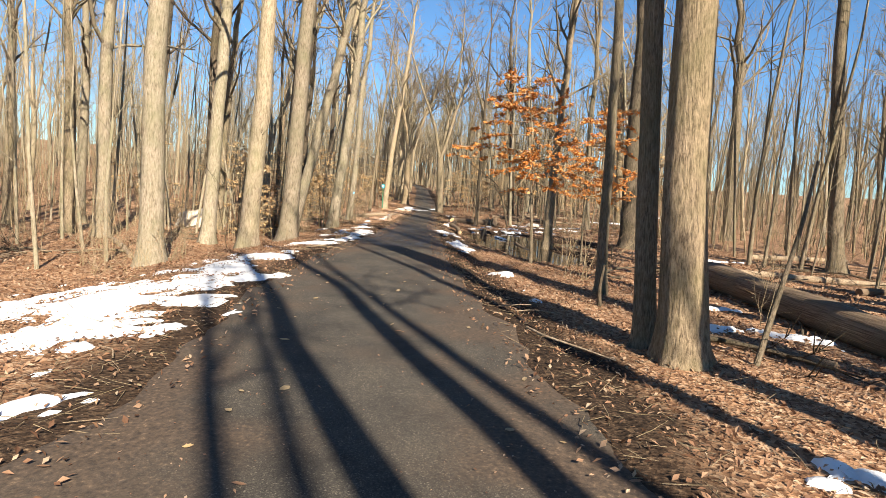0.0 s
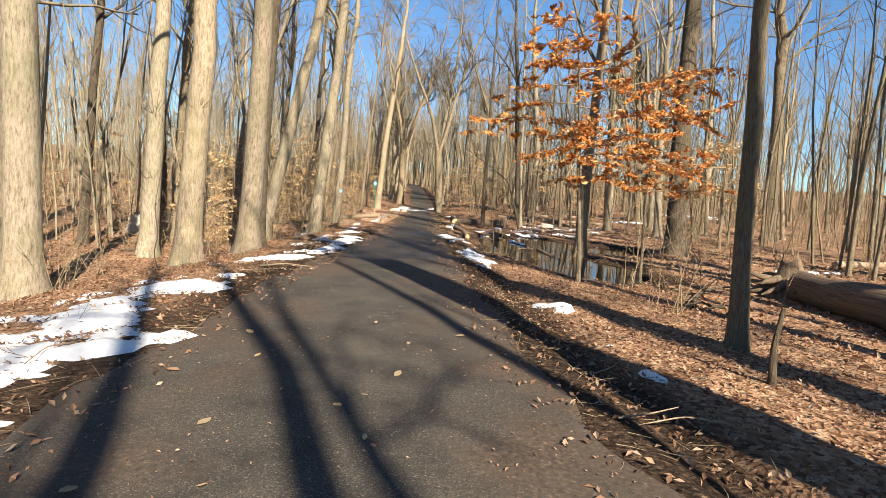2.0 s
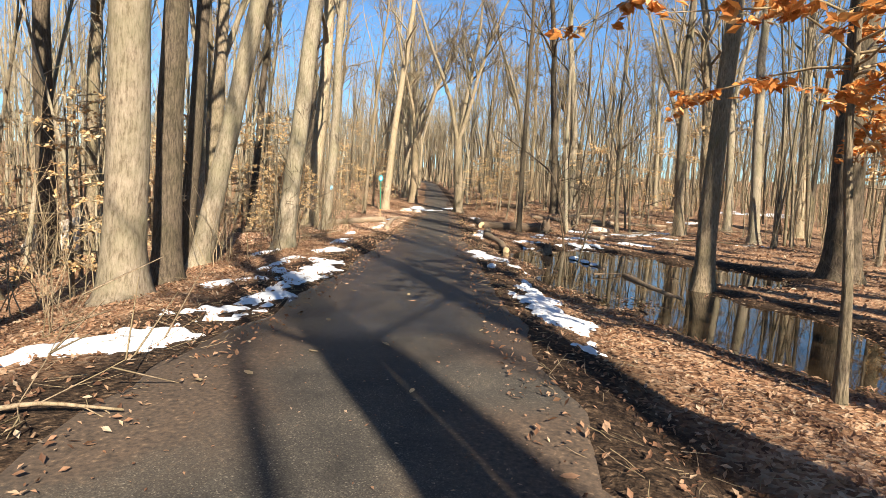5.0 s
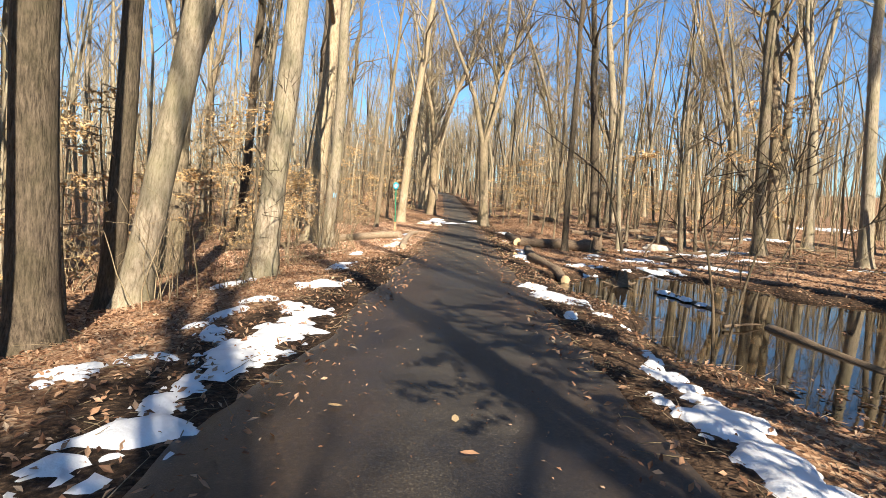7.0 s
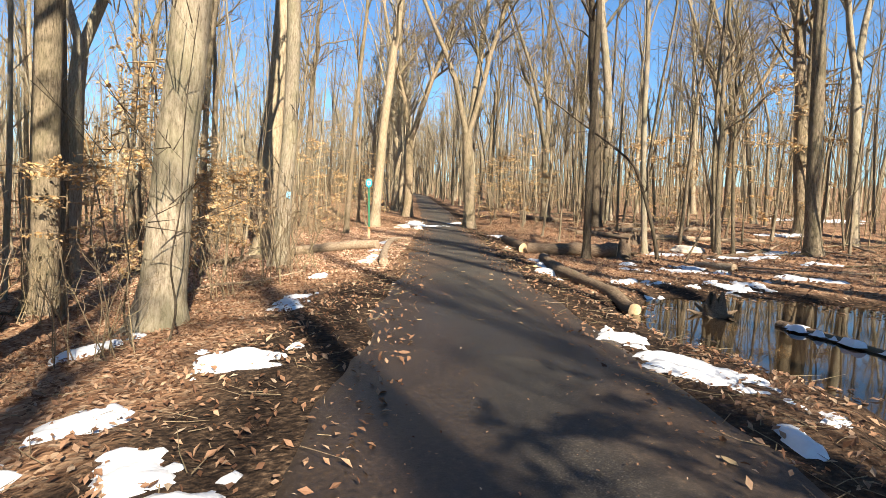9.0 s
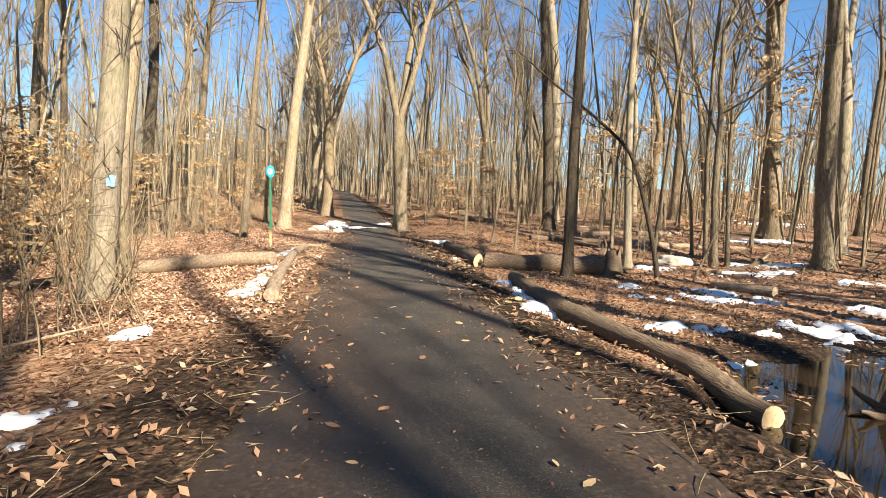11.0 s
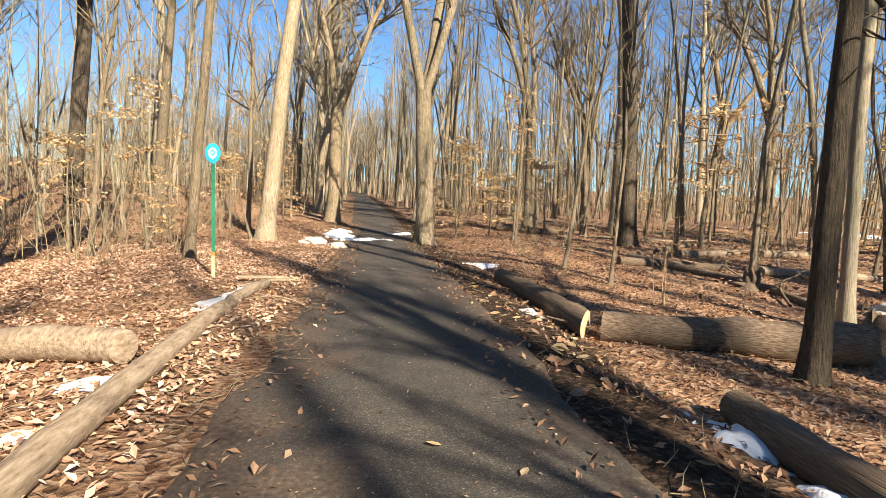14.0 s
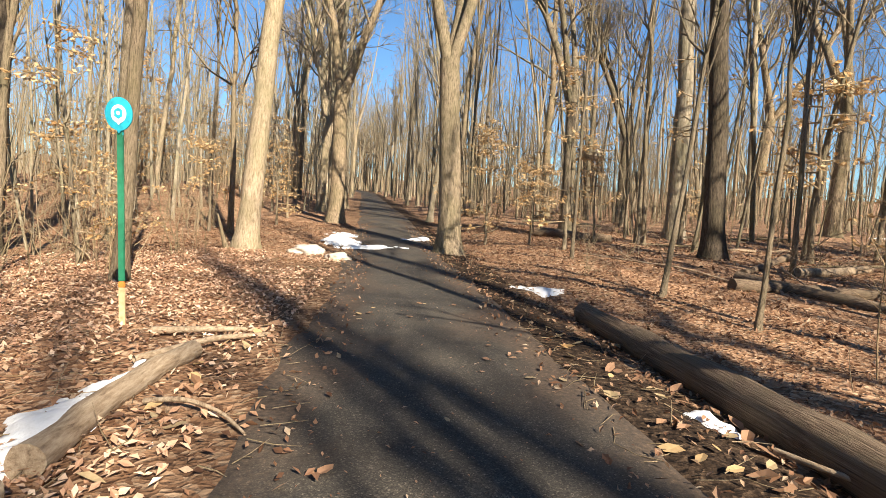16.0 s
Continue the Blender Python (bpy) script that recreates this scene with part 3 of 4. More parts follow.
# slim poles filling the wood between the big trunks
for side_no, side in enumerate((-1, 1)):
    tb = Tubes()
    for _ in range(900 if side < 0 else 650):
        y = trng.uniform(4, 150)
        off = side * ((7.5 if y < 58 else 2.2) + 48 * trng.uniform() ** 1.4)
        x = float(road_mid(y)) + off + (5 if side > 0 and y < 35 else 0)
        h = trng.uniform(5, 15)
        r = h * trng.uniform(0.004, 0.0075)
        pts = bent(trng, (x, y, gz(x, y) - 0.1), away(trng, np.array([0, 0, 1.0]), trng.uniform(0, 0.1)), h, 6, 0.06, 0.05)
        tb.add(pts, np.linspace(r, 0.010, 6), 4)
        for _ in range(18):
            j = int(trng.integers(1, 5))
            tb.add(bent(trng, pts[j] + (pts[j + 1] - pts[j]) * trng.uniform(), away(trng, pts[j + 1] - pts[j], trng.uniform(0.4, 0.9)), h * trng.uniform(0.1, 0.26), 2, 0.18, 0.04), (0.014, 0.004), 3)
    tagged(new("young_woods", tb.mesh("young_woods", (bark_pale, bark_grey)[side_no])), "dense wood of countless slim young bare trunks", "woods", kind="stuff")


# ---- leaves ----
LEAF_V = np.array([(-1, 0, 0), (-0.35, -0.5, 0.12), (0.45, -0.42, 0.10), (1, 0, 0.12), (0.45, 0.42, 0.10), (-0.35, 0.5, 0.12), (0.05, 0, -0.04)])
LEAF_F = np.array([(0, 1, 6), (1, 2, 6), (2, 3, 6), (3, 4, 6), (4, 5, 6), (5, 0, 6)])
LEAF_V4 = np.array([(-1, 0, 0.0), (0, -0.5, 0.16), (1, 0, 0.1), (0, 0.5, 0.16)])
LEAF_F4 = np.array([(0, 1, 2), (0, 2, 3)])


def leaves_mesh(name, rng, at, size, mat, tilt=0.5, hang=None, fine=True):
    """Many leaves in one mesh: at (n, 3), half length size (n)."""
    v0, f0 = (LEAF_V, LEAF_F) if fine else (LEAF_V4, LEAF_F4)
    n = len(at)
    yaw, rx, ry2 = rng.uniform(0, 6.283, n), rng.normal(0, tilt, n), rng.normal(0, tilt, n)
    curl = rng.uniform(0.3, 3.0, n)
    v = np.repeat(v0[None], n, 0) * np.asarray(size)[:, None, None]
    v[:, :, 2] *= curl[:, None]
    if hang is not None:
        rx = rx + hang
    cy2, sy = np.cos(rx), np.sin(rx)
    y1, z1 = v[..., 1] * cy2[:, None] - v[..., 2] * sy[:, None], v[..., 1] * sy[:, None] + v[..., 2] * cy2[:, None]
    cx2, sx2 = np.cos(ry2), np.sin(ry2)
    x1, z2 = v[..., 0] * cx2[:, None] + z1 * sx2[:, None], -v[..., 0] * sx2[:, None] + z1 * cx2[:, None]
    ca, sa = np.cos(yaw), np.sin(yaw)
    out = np.stack([x1 * ca[:, None] - y1 * sa[:, None], x1 * sa[:, None] + y1 * ca[:, None], z2], -1) + np.asarray(at)[:, None]
    f = f0[None] + (np.arange(n) * len(v0))[:, None, None]
    return mesh_of(name, out.reshape(-1, 3), f.reshape(-1, 3), mat, smooth=False)


# ---- snow ----
def snow_patch(cx, cy, rx, ry2, turn=0.0, deep=0.06, lift=0.0, rag=1.0):
    rx, ry2 = 1.2 * rx, 1.2 * ry2
    cell = 0.035 if max(rx, ry2) < 1.0 else 0.05 if max(rx, ry2) < 2.6 else 0.12
    r = 1.6 * max(rx, ry2)
    xs, ys = np.arange(cx - r, cx + r, cell), np.arange(cy - r, cy + r, cell)
    A, B = np.meshgrid(xs, ys)
    c2, s = math.cos(radians(turn)), math.sin(radians(turn))
    dx, dy = A - cx, B - cy
    u, v = (dx * c2 + dy * s) / rx, (-dx * s + dy * c2) / ry2
    e = 0.62 - np.hypot(u, v) + 1.25 * rag * rough(A * 1.9, B * 1.9, 91, 5) + 0.75 * rough(A * 6, B * 6, 95, 4)
    f = grid_faces(len(xs), len(ys))
    f = f[(e.ravel()[f] > -0.02).any(1)]
    if len(f) < 6:
        return
    thick = np.where(e > 0, 0.012 + deep * (1 - np.exp(-np.clip(e, 0, None) * 2.5)), -0.03)
    z = ground_z(A, B) + lift + thick + 0.012 * rough(A * 5, B * 5, 97, 3)
    # every separate island of snow is a patch of its own
    mark = np.arange(A.size)
    while True:
        low = mark[f].min(1)
        after = mark.copy()
        np.minimum.at(after, f.ravel(), np.repeat(low, f.shape[1]))
        after = after[after]
        if (after == mark).all():
            break
        mark = after
    pts = np.stack([A, B, z], -1).reshape(-1, 3)
    of = mark[f[:, 0]]
    for k in np.unique(of):
        g = f[of == k]
        if len(g) < 10:
            continue
        used = np.unique(g)
        remap = np.zeros(A.size, int)
        remap[used] = np.arange(len(used))
        ob = new("snow_patch", mesh_of("snow_patch", pts[used], remap[g], snow_mat))
        tagged(ob, "melting white snow patch on brown leaf litter", "snow", "snow patches")


SNOW_LEFT = [(-4.9, 7.5, 2.2, 3.0, -12), (-6.8, 9.0, 1.3, 1.2, 0), (-4.2, 11.2, 0.8, 2.6, 4), (-4.3, 6.1, 1.3, 1.4, 0), (-4.1, 16.7, 0.8, 0.36, 24), (-3.45, 17.9, 0.32, 0.7, -14), (-3.2, 18.85, 0.42, 1.15, -4, 0.06, 0.0, 0.6), (-3.7, 18.2, 0.4, 0.3, 0), (-3.24, 21.2, 0.33, 1.9, -2, 0.06, 0.0, 0.45), (-3.85, 20.55, 0.5, 0.09, -22, 0.06, 0.0, 0.3), (-4.0, 13.7, 0.35, 0.3, 0), (-4.38, 20.1, 0.42, 0.34, 30, 0.06, 0.0, 0.6)]
SNOW_LEFT2 = [(-3.7, 17.0, 0.6, 0.38, 10, 0.06, 0.0, 0.5), (-3.3, 19.5, 0.3, 0.5, -15, 0.06, 0.0, 0.5), (-3.45, 18.15, 0.5, 0.3, 15, 0.06, 0.0, 0.6), (-4.1, 5.7, 0.95, 1.2, -30, 0.06, 0.0, 0.6), (-6.4, 8.4, 1.5, 1.3, 0, 0.06, 0.0, 0.6), (-3.45, 22.85, 0.42, 0.4, 0, 0.06, 0.0, 0.5), (-4.3, 23.5, 0.28, 0.24, 0, 0.06, 0.0, 0.6), (-4.25, 22.2, 0.17, 0.85, -3, 0.06, 0.0, 0.5), (-5.7, 26.0, 0.2, 0.65, -10), (-3.67, 24.75, 0.42, 0.38, 20), (-3.34, 25.2, 0.15, 0.22, 0, 0.05, 0.0, 0.4), (-4.0, 27.9, 0.35, 0.4, 30), (-3.64, 33.4, 0.24, 1.2, 0), (-3.85, 37.6, 0.22, 0.7, 0), (-3.8, 21.4, 0.3, 0.2, -30), (-3.4, 50.5, 0.5, 1.4, 0), (-4.2, 30.2, 0.3, 0.2, 0)]
SNOW_RIGHT = [(0.12, 24.9, 0.28, 1.15, 20), (0.66, 18.7, 0.30, 1.3, 10), (0.58, 20.3, 0.20, 0.9, 2), (0.56, 21.9, 0.10, 0.5, 0), (1.5, 13.3, 0.24, 0.40, 20), (1.75, 10.0, 0.14, 0.7, 8), (5.3, 10.6, 0.45, 0.18, 0), (4.5, 8.6, 0.28, 0.2, 0), (5.6, 8.2, 0.35, 0.9, 30), (3.0, 4.1, 0.3, 0.5, 30), (0.05, 23.4, 0.1, 0.3, 0)]
SNOW_RIGHT2 = [(0.2, 31.9, 0.24, 0.8, -10, 0.07, 0.0, 0.4), (1.7, 29.6, 0.5, 0.25, 0), (3.6, 31.0, 0.8, 0.4, 10), (6.0, 32.0, 0.6, 0.3, 0), (7.1, 36.5, 0.9, 0.4, 0), (8.2, 34.8, 0.5, 0.3, 0), (0.30, 32.4, 0.2, 1.9, -2), (1.7, 31.0, 0.6, 0.4, 10), (3.8, 33.2, 0.9, 0.9, 0), (2.8, 34.3, 0.35, 0.22, 0), (4.9, 37.4, 0.6, 0.3, 0)]
SNOW_FAR = [(0.35, 43.3, 0.3, 0.4, 0), (0.16, 38.2, 0.2, 0.4, 0), (0.2, 39.6, 0.12, 0.3, 0), (8.9, 38.3, 1.2, 0.4, 0), (3.6, 36.9, 0.4, 0.2, 0), (24.0, 58.0, 4.0, 1.4, 20), (10.5, 33.0, 0.6, 0.25, 0), (13.0, 44.0, 1.2, 0.4, 0), (7.6, 14.5, 0.6, 0.2, 0), (10.0, 20.5, 0.8, 0.25, 0)]
for row in SNOW_LEFT + SNOW_LEFT2 + SNOW_RIGHT + SNOW_RIGHT2 + SNOW_FAR:
    snow_patch(*row)
for x, y, a, b2 in ((-2.35, 48.6, 0.55, 0.7), (-1.2, 51.6, 0.35, 0.4)):
    snow_patch(x, y, a, b2, 0, 0.03, 0.05)


# ---- logs and fallen wood ----
def log(a, b2, r0, r1, mat, label, seed=1, cut=True, sink=0.03, bow=0.05, name="log", cat="log", skew=0.0):
    rng = np.random.default_rng(seed)
    n = 12
    u = np.linspace(0, 1, n)
    xs, ys = a[0] + (b2[0] - a[0]) * u, a[1] + (b2[1] - a[1]) * u
    ln = math.hypot(b2[0] - a[0], b2[1] - a[1])
    nx, ny = -(b2[1] - a[1]) / ln, (b2[0] - a[0]) / ln
    swing = bow * np.sin(u * 3.1) * rng.choice([-1, 1]) + np.cumsum(rng.normal(0, 0.006, n))
    xs, ys = xs + nx * swing, ys + ny * swing
    rr2 = np.linspace(r0, r1, n) * (1 + rng.normal(0, 0.035, n))
    g = ground_z(xs, ys)
    lin = np.polyval(np.polyfit(u, g, 1), u)
    path = np.column_stack([xs, ys, 0.5 * lin + 0.5 * g + rr2 - sink])
    tb = Tubes().add(path, rr2, 14)
    v = tb.v[0]
    axis = np.repeat(path, 14, 0)
    v += (v - axis) * (0.16 * rough(v[:, 0] * 5 + v[:, 2] * 9, v[:, 1] * 5, seed, 3))[:, None]
    v[-14:, 1] += skew * (v[-14:, 0] - path[-1, 0])
    root = new(name)
    root.location = path[0]
    back = Matrix.Translation(-path[0])
    body = new("bark", tb.mesh("bark", mat))
    body.parent, body.matrix_local = root, back
    for k, sign in ((0, -1), (n - 1, 1)):
        ring = v[k * 14:(k + 1) * 14]
        d = path[k] - path[k - sign]
        d /= np.linalg.norm(d)
        verts = np.vstack([ring, path[k] + d * 0.012])
        cap = new("cut_end", mesh_of("cut_end", verts, [(i, (i + 1) % 14, 14) for i in range(14)], cut_wood if cut and mat is log_mat else mat, smooth=False))
        cap.parent, cap.matrix_local = root, back
    return tagged(root, label, cat, "fallen logs")


log((-6.3, 36.1), (-3.72, 35.15), 0.15, 0.13, pale_log, "pale weathered log lying on leaves beside the path", 3, sink=0.0)
log((-3.2, 31.7), (-3.58, 36.9), 0.095, 0.08, pale_log, "long pale barkless log edging the path", 4)
log((-3.62, 37.2), (-3.55, 39.1), 0.085, 0.075, pale_log, "pale barkless log edging the path near the marker", 5)
log((0.62, 34.5), (0.42, 31.35), 0.12, 0.13, log_mat, "weathered brown log beside melting snow", 6)
log((0.36, 31.2), (0.8, 28.2), 0.13, 0.10, log_mat, "dark damp log running into the puddle", 7)
log((0.42, 41.4), (0.5, 37.08), 0.13, 0.17, log_mat, "thick mossy log with a fresh sawn end", 8, skew=1.7)
log((0.66, 36.98), (3.0, 35.95), 0.17, 0.22, log_mat, "thick fallen trunk ending in torn roots", 9)
log((4.2, 44.1), (5.6, 41.2), 0.11, 0.08, log_mat, "dark rotting log on leaf litter", 10, cut=False)
log((2.5, 51.8), (4.4, 50.4), 0.16, 0.13, log_mat, "dark log lying among saplings", 11, cut=False)
log((6.9, 15.6), (6.1, 5.4), 0.32, 0.27, log_mat, "massive old fallen trunk with rough bark", 12, cut=False)
log((3.9, 7.9), (4.95, 6.7), 0.07, 0.06, log_mat, "short dark fallen branch", 13, cut=False)
log((8.5, 16.7), (12.6, 15.3), 0.12, 0.09, pale_log, "pale fallen trunk on leaf litter", 14, cut=False)
log((7.8, 47.5), (4.8, 44.8), 0.09, 0.07, log_mat, "thin dark fallen trunk", 15, cut=False)
log((6.5, 42.5), (10.5, 41.6), 0.11, 0.08, pale_log, "pale fallen trunk in the wood", 16, cut=False)
log((5.0, 33.4), (4.6, 34.6), 0.10, 0.08, pale_log, "short pale broken log in snow", 17)
log((2.6, 27.7), (2.95, 25.5), 0.07, 0.05, log_mat, "sodden log floating in the puddle", 18, cut=False, sink=-0.03)
log((3.6, 43.3), (6.1, 43.0), 0.11, 0.09, log_mat, "dark fallen trunk lying on leaf litter", 22, cut=False, bow=0.18)
log((6.0, 44.9), (8.0, 45.4), 0.10, 0.08, pale_log, "pale barkless fallen trunk in the wood", 23, cut=False)
log((8.4, 45.0), (10.4, 45.4), 0.11, 0.09, pale_log, "pale barkless fallen trunk in the wood", 24, cut=False)
log((5.45, 41.8), (4.95, 38.8), 0.10, 0.06, log_mat, "crooked dark fallen limb on leaf litter", 25, cut=False, bow=0.25)
log((9.0, 38.9), (5.6, 36.4), 0.08, 0.05, log_mat, "thin dark fallen limb among snow", 26, cut=False, bow=0.2)
log((10.5, 13.8), (15.0, 14.9), 0.10, 0.08, log_mat, "dark fallen trunk among trees", 27, cut=False)
log((12.5, 22.5), (17.5, 24.0), 0.12, 0.09, pale_log, "pale fallen trunk among trees", 28, cut=False)
log((-9.5, 33.5), (-6.6, 36.5), 0.10, 0.08, log_mat, "dark fallen branch in brush", 19, cut=False)
log((-12.0, 20.0), (-9.2, 16.2), 0.10, 0.07, pale_log, "pale fallen branch on leaves", 20, cut=False)
snow_patch(2.75, 26.6, 0.1, 0.9, 10, 0.05, 0.15)
log((3.2, 24.5), (3.45, 21.9), 0.085, 0.06, log_mat, "dark waterlogged trunk lying in the puddle", 21, cut=False, sink=0.0)


def root_ball(x, y, r, seed, label, name="stump", tall=1.0):
    """A broken stump: a jagged trunk stub with roots that splay from it."""
    rng = np.random.default_rng(seed)
    tb = Tubes()
    hs = np.array([-0.15, 0.0, 0.12, 0.35, 0.7, 1.0]) * r * 1.5 * tall
    tb.add(np.column_stack([hs * 0.12, hs * 0.05, hs]), np.array([0.75, 0.7, 0.6, 0.5, 0.46, 0.36]) * r, 12, 0.3, seed)
    hull = tb.v[0]
    hull[:, :2] *= (1 + 0.5 * rough(hull[:, 0] * 4 / r + 5, hull[:, 1] * 4 / r + hull[:, 2] * 3, seed, 3))[:, None]
    hull[-12:, 2] += rng.uniform(-0.6, 0.5, 12) * r * tall
    hull[-24:-12, 2] += rng.uniform(-0.2, 0.2, 12) * r * tall
    root = new(name)
    root.location = (x, y, gz(x, y) - 0.03)
    body = new("stub", tb.mesh("stub", log_mat))
    body.parent = root
    for k in range(int(9 + 7 * (r > 0.5))):
        a = k * 0.7 + rng.uniform(-0.2, 0.2)
        way = np.array([math.cos(a), math.sin(a), rng.uniform(-0.1, 0.7)])
        ob = new("root", Tubes().add(bent(rng, (0.25 * r * math.cos(a), 0.25 * r * math.sin(a), r * rng.uniform(0.2, 0.6)), way / np.linalg.norm(way), r * rng.uniform(0.8, 1.5), 7, 0.28, -0.06), np.linspace(r * 0.2, 0.012, 7), 7).mesh("root", log_mat))
        ob.parent = root
    tagged(root, label, "stump")


root_ball(3.15, 35.95, 0.34, 61, "torn root ball of a fallen trunk")
root_ball(2.0, 28.3, 0.26, 62, "sodden broken stump standing in the puddle")
root_ball(6.95, 16.1, 0.62, 63, "large mossy broken stump with upturned roots", tall=0.8)
root_ball(5.3, 41.0, 0.3, 65, "small upturned roots beside a log")


def stick(name, points, r0, r1, label, mat=None, cat="branch", sides=7, twigs=0, seed=3):
    """A branch through points that are metres from its foot on the ground."""
    rng = np.random.default_rng(seed)
    foot = points[0]
    pts = np.array(points[1:], float)
    k = np.linspace(0, len(pts) - 1, 3 * len(pts))
    fine = np.column_stack([np.interp(k, np.arange(len(pts)), pts[:, i]) for i in range(3)])
    fine[1:-1] = 0.25 * fine[:-2] + 0.5 * fine[1:-1] + 0.25 * fine[2:]
    tb, spray = Tubes().add(fine, np.linspace(r0, r1, len(fine)), sides), Tubes()
    for _ in range(twigs):
        j = int(rng.integers(len(fine) // 3, len(fine) - 1))
        branch_out(rng, spray, fine[j], away(rng, fine[j + 1] - fine[j], rng.uniform(0.5, 1.1)), rng.uniform(0.4, 1.3), max(r1, 0.3 * r0) * 0.6, 1, 4, 4)
    ob = new(name, tb.mesh(name, mat or bark_grey))
    ob.location = (foot[0], foot[1], gz(*foot[:2]))
    if twigs:
        fan = tagged(new("twig_mass", spray.mesh("twig_mass", mat or bark_grey)), kind="stuff")
        fan.parent = ob
    return tagged(ob, label, cat)


stick("leaning_branch", [(3.9, 6.6), (0, 0, -0.05), (0.35, 0.3, 0.85), (0.72, 0.6, 1.75), (1.0, 0.9, 2.6)], 0.04, 0.018, "broken grey branch leaning upright out of the litter")
stick("arched_sapling", [(4.0, 35.5), (0, 0, -0.1), (-0.15, 0, 0.7), (-0.47, 0, 1.75), (-0.78, 0, 2.6), (-1.6, -0.1, 3.2), (-2.5, -0.2, 3.75), (-3.3, -0.3, 4.3)], 0.06, 0.012, "thin dark sapling arching over towards the path", bark_dark, "tree", 8, 16)
stick("leaning_branch", [(4.6, 35.2), (0, 0, 0), (0.5, 0.3, 0.7), (1.1, 0.6, 1.6)], 0.03, 0.015, "thin dead branch propped against a sapling", bark_dark)
stick("fallen_branch", [(-3.45, 38.0), (0, 0, 0.03), (0.25, -0.05, 0.07), (0.5, -0.2, 0.05), (0.68, -0.42, 0.02)], 0.018, 0.008, "thin pale curved branch on the verge", pale_log)
stick("fallen_branch", [(-4.1, 39.7), (0, 0, 0.05), (0.5, 0.1, 0.06), (1.0, 0.25, 0.03)], 0.035, 0.02, "short pale broken branch below the marker", pale_log)
stick("fallen_branch", [(-3.9, 38.9), (0, 0, 0.04), (0.4, 0.5, 0.09), (0.8, 0.85, 0.05)], 0.03, 0.02, "short pale broken branch below the marker", pale_log)
stick("fallen_branch", [(-3.7, 14.9), (0, 0, 0.03), (0.4, 0.15, 0.08), (0.9, 0.2, 0.04)], 0.02, 0.008, "thin grey fallen branch on the verge", bark_twig, twigs=5)
stick("fallen_branch", [(1.2, 7.3), (0, 0, 0.03), (0.15, -0.5, 0.05), (0.5, -0.9, 0.04), (0.8, -1.3, 0.03)], 0.02, 0.008, "thin pale fallen branch along the verge", pale_log)
stick("fallen_branch", [(0.2, 37.6), (0, 0, 0.04), (0.1, -0.35, 0.07), (0.35, -0.6, 0.05), (0.4, -1.0, 0.03)], 0.02, 0.008, "thin pale fallen branch below a log", pale_log)
for k in range(64):
    brng = np.random.default_rng(300 + k)
    right = k % 4 != 0
    y = float(brng.uniform(4, 20) if k % 3 == 0 and right else brng.uniform(12, 30) if not right else brng.uniform(33, 60))
    x = float(road_mid(y)) + (float(brng.uniform(3.2, 16)) if right else -float(brng.uniform(4.5, 14)))
    if pond_in(x, y) > -0.15:
        continue
    a, ln = float(brng.uniform(0, 6.28)), float(brng.uniform(0.9, 3.4))
    bend = float(brng.normal(0, 0.25))
    stick("fallen_branch", [(x, y), (0, 0, 0.03)] + [(u * ln * math.cos(a + bend * u), u * ln * math.sin(a + bend * u), gz(x + u * ln * math.cos(a + bend * u), y + u * ln * math.sin(a + bend * u)) - gz(x, y) + 0.05 + float(brng.uniform(0, 0.12))) for u in (0.3, 0.6, 1.0)], float(brng.uniform(0.02, 0.055)), 0.012, "dead fallen branch lying on leaf litter", (bark_dark, pale_log, bark_grey)[k % 3], "branch", 6, 4, k)
stick("upright_stub", [(2.9, 9.9), (0, 0, -0.05), (-0.03, 0, 0.35), (0.02, 0, 0.75)], 0.045, 0.02, "broken dead sapling stub", bark_dark)
for foot, sway in (((-4.85, 25.95), 0.12), ((-5.2, 25.95), -0.1), ((-6.0, 17.1), 0.14), ((-6.6, 16.95), -0.12), ((-5.45, 32.7), 0.2)):
    stick("vine", [foot, (0, 0, -0.05), (sway, -0.03, 0.35), (0.2 * sway, 0.0, 0.8), (sway * 1.2, 0.04, 1.4), (sway * 0.6 + 0.1, 0.05, 2.3), (sway + 0.2, 0.1, 3.4)], 0.014, 0.004, "thin bare woody vine twisting up beside a trunk", bark_dark, "vine", 5, 7, 12)
stick("stump", [(-5.6, 47.2), (0, 0, -0.05), (-0.1, 0, 0.3), (-0.22, 0.05, 0.75)], 0.07, 0.02, "short dead broken stump on the bank", bark_grey, "stump")
stick("floating_branch", [(2.4, 24.2), (0, 0, 0.14), (0.35, 0.15, 0.16), (0.75, 0.4, 0.13)], 0.025, 0.01, "short wet branch in the puddle", log_mat)
stick("bare_sapling", [(1.35, 22.1), (0, 0, 0), (-0.05, 0, 0.7), (-0.2, 0.05, 1.5), (-0.35, 0.1, 2.4)], 0.02, 0.006, "thin dark bare sapling standing in shallow water", bark_dark, "sapling", 6, 12, 8)
stick("bare_sapling", [(1.5, 22.2), (0, 0, 0), (0.1, 0, 0.7), (0.35, 0.05, 1.6), (0.5, 0.1, 2.3)], 0.018, 0.006, "thin dark bare sapling standing in shallow water", bark_dark, "sapling", 6, 10, 9)


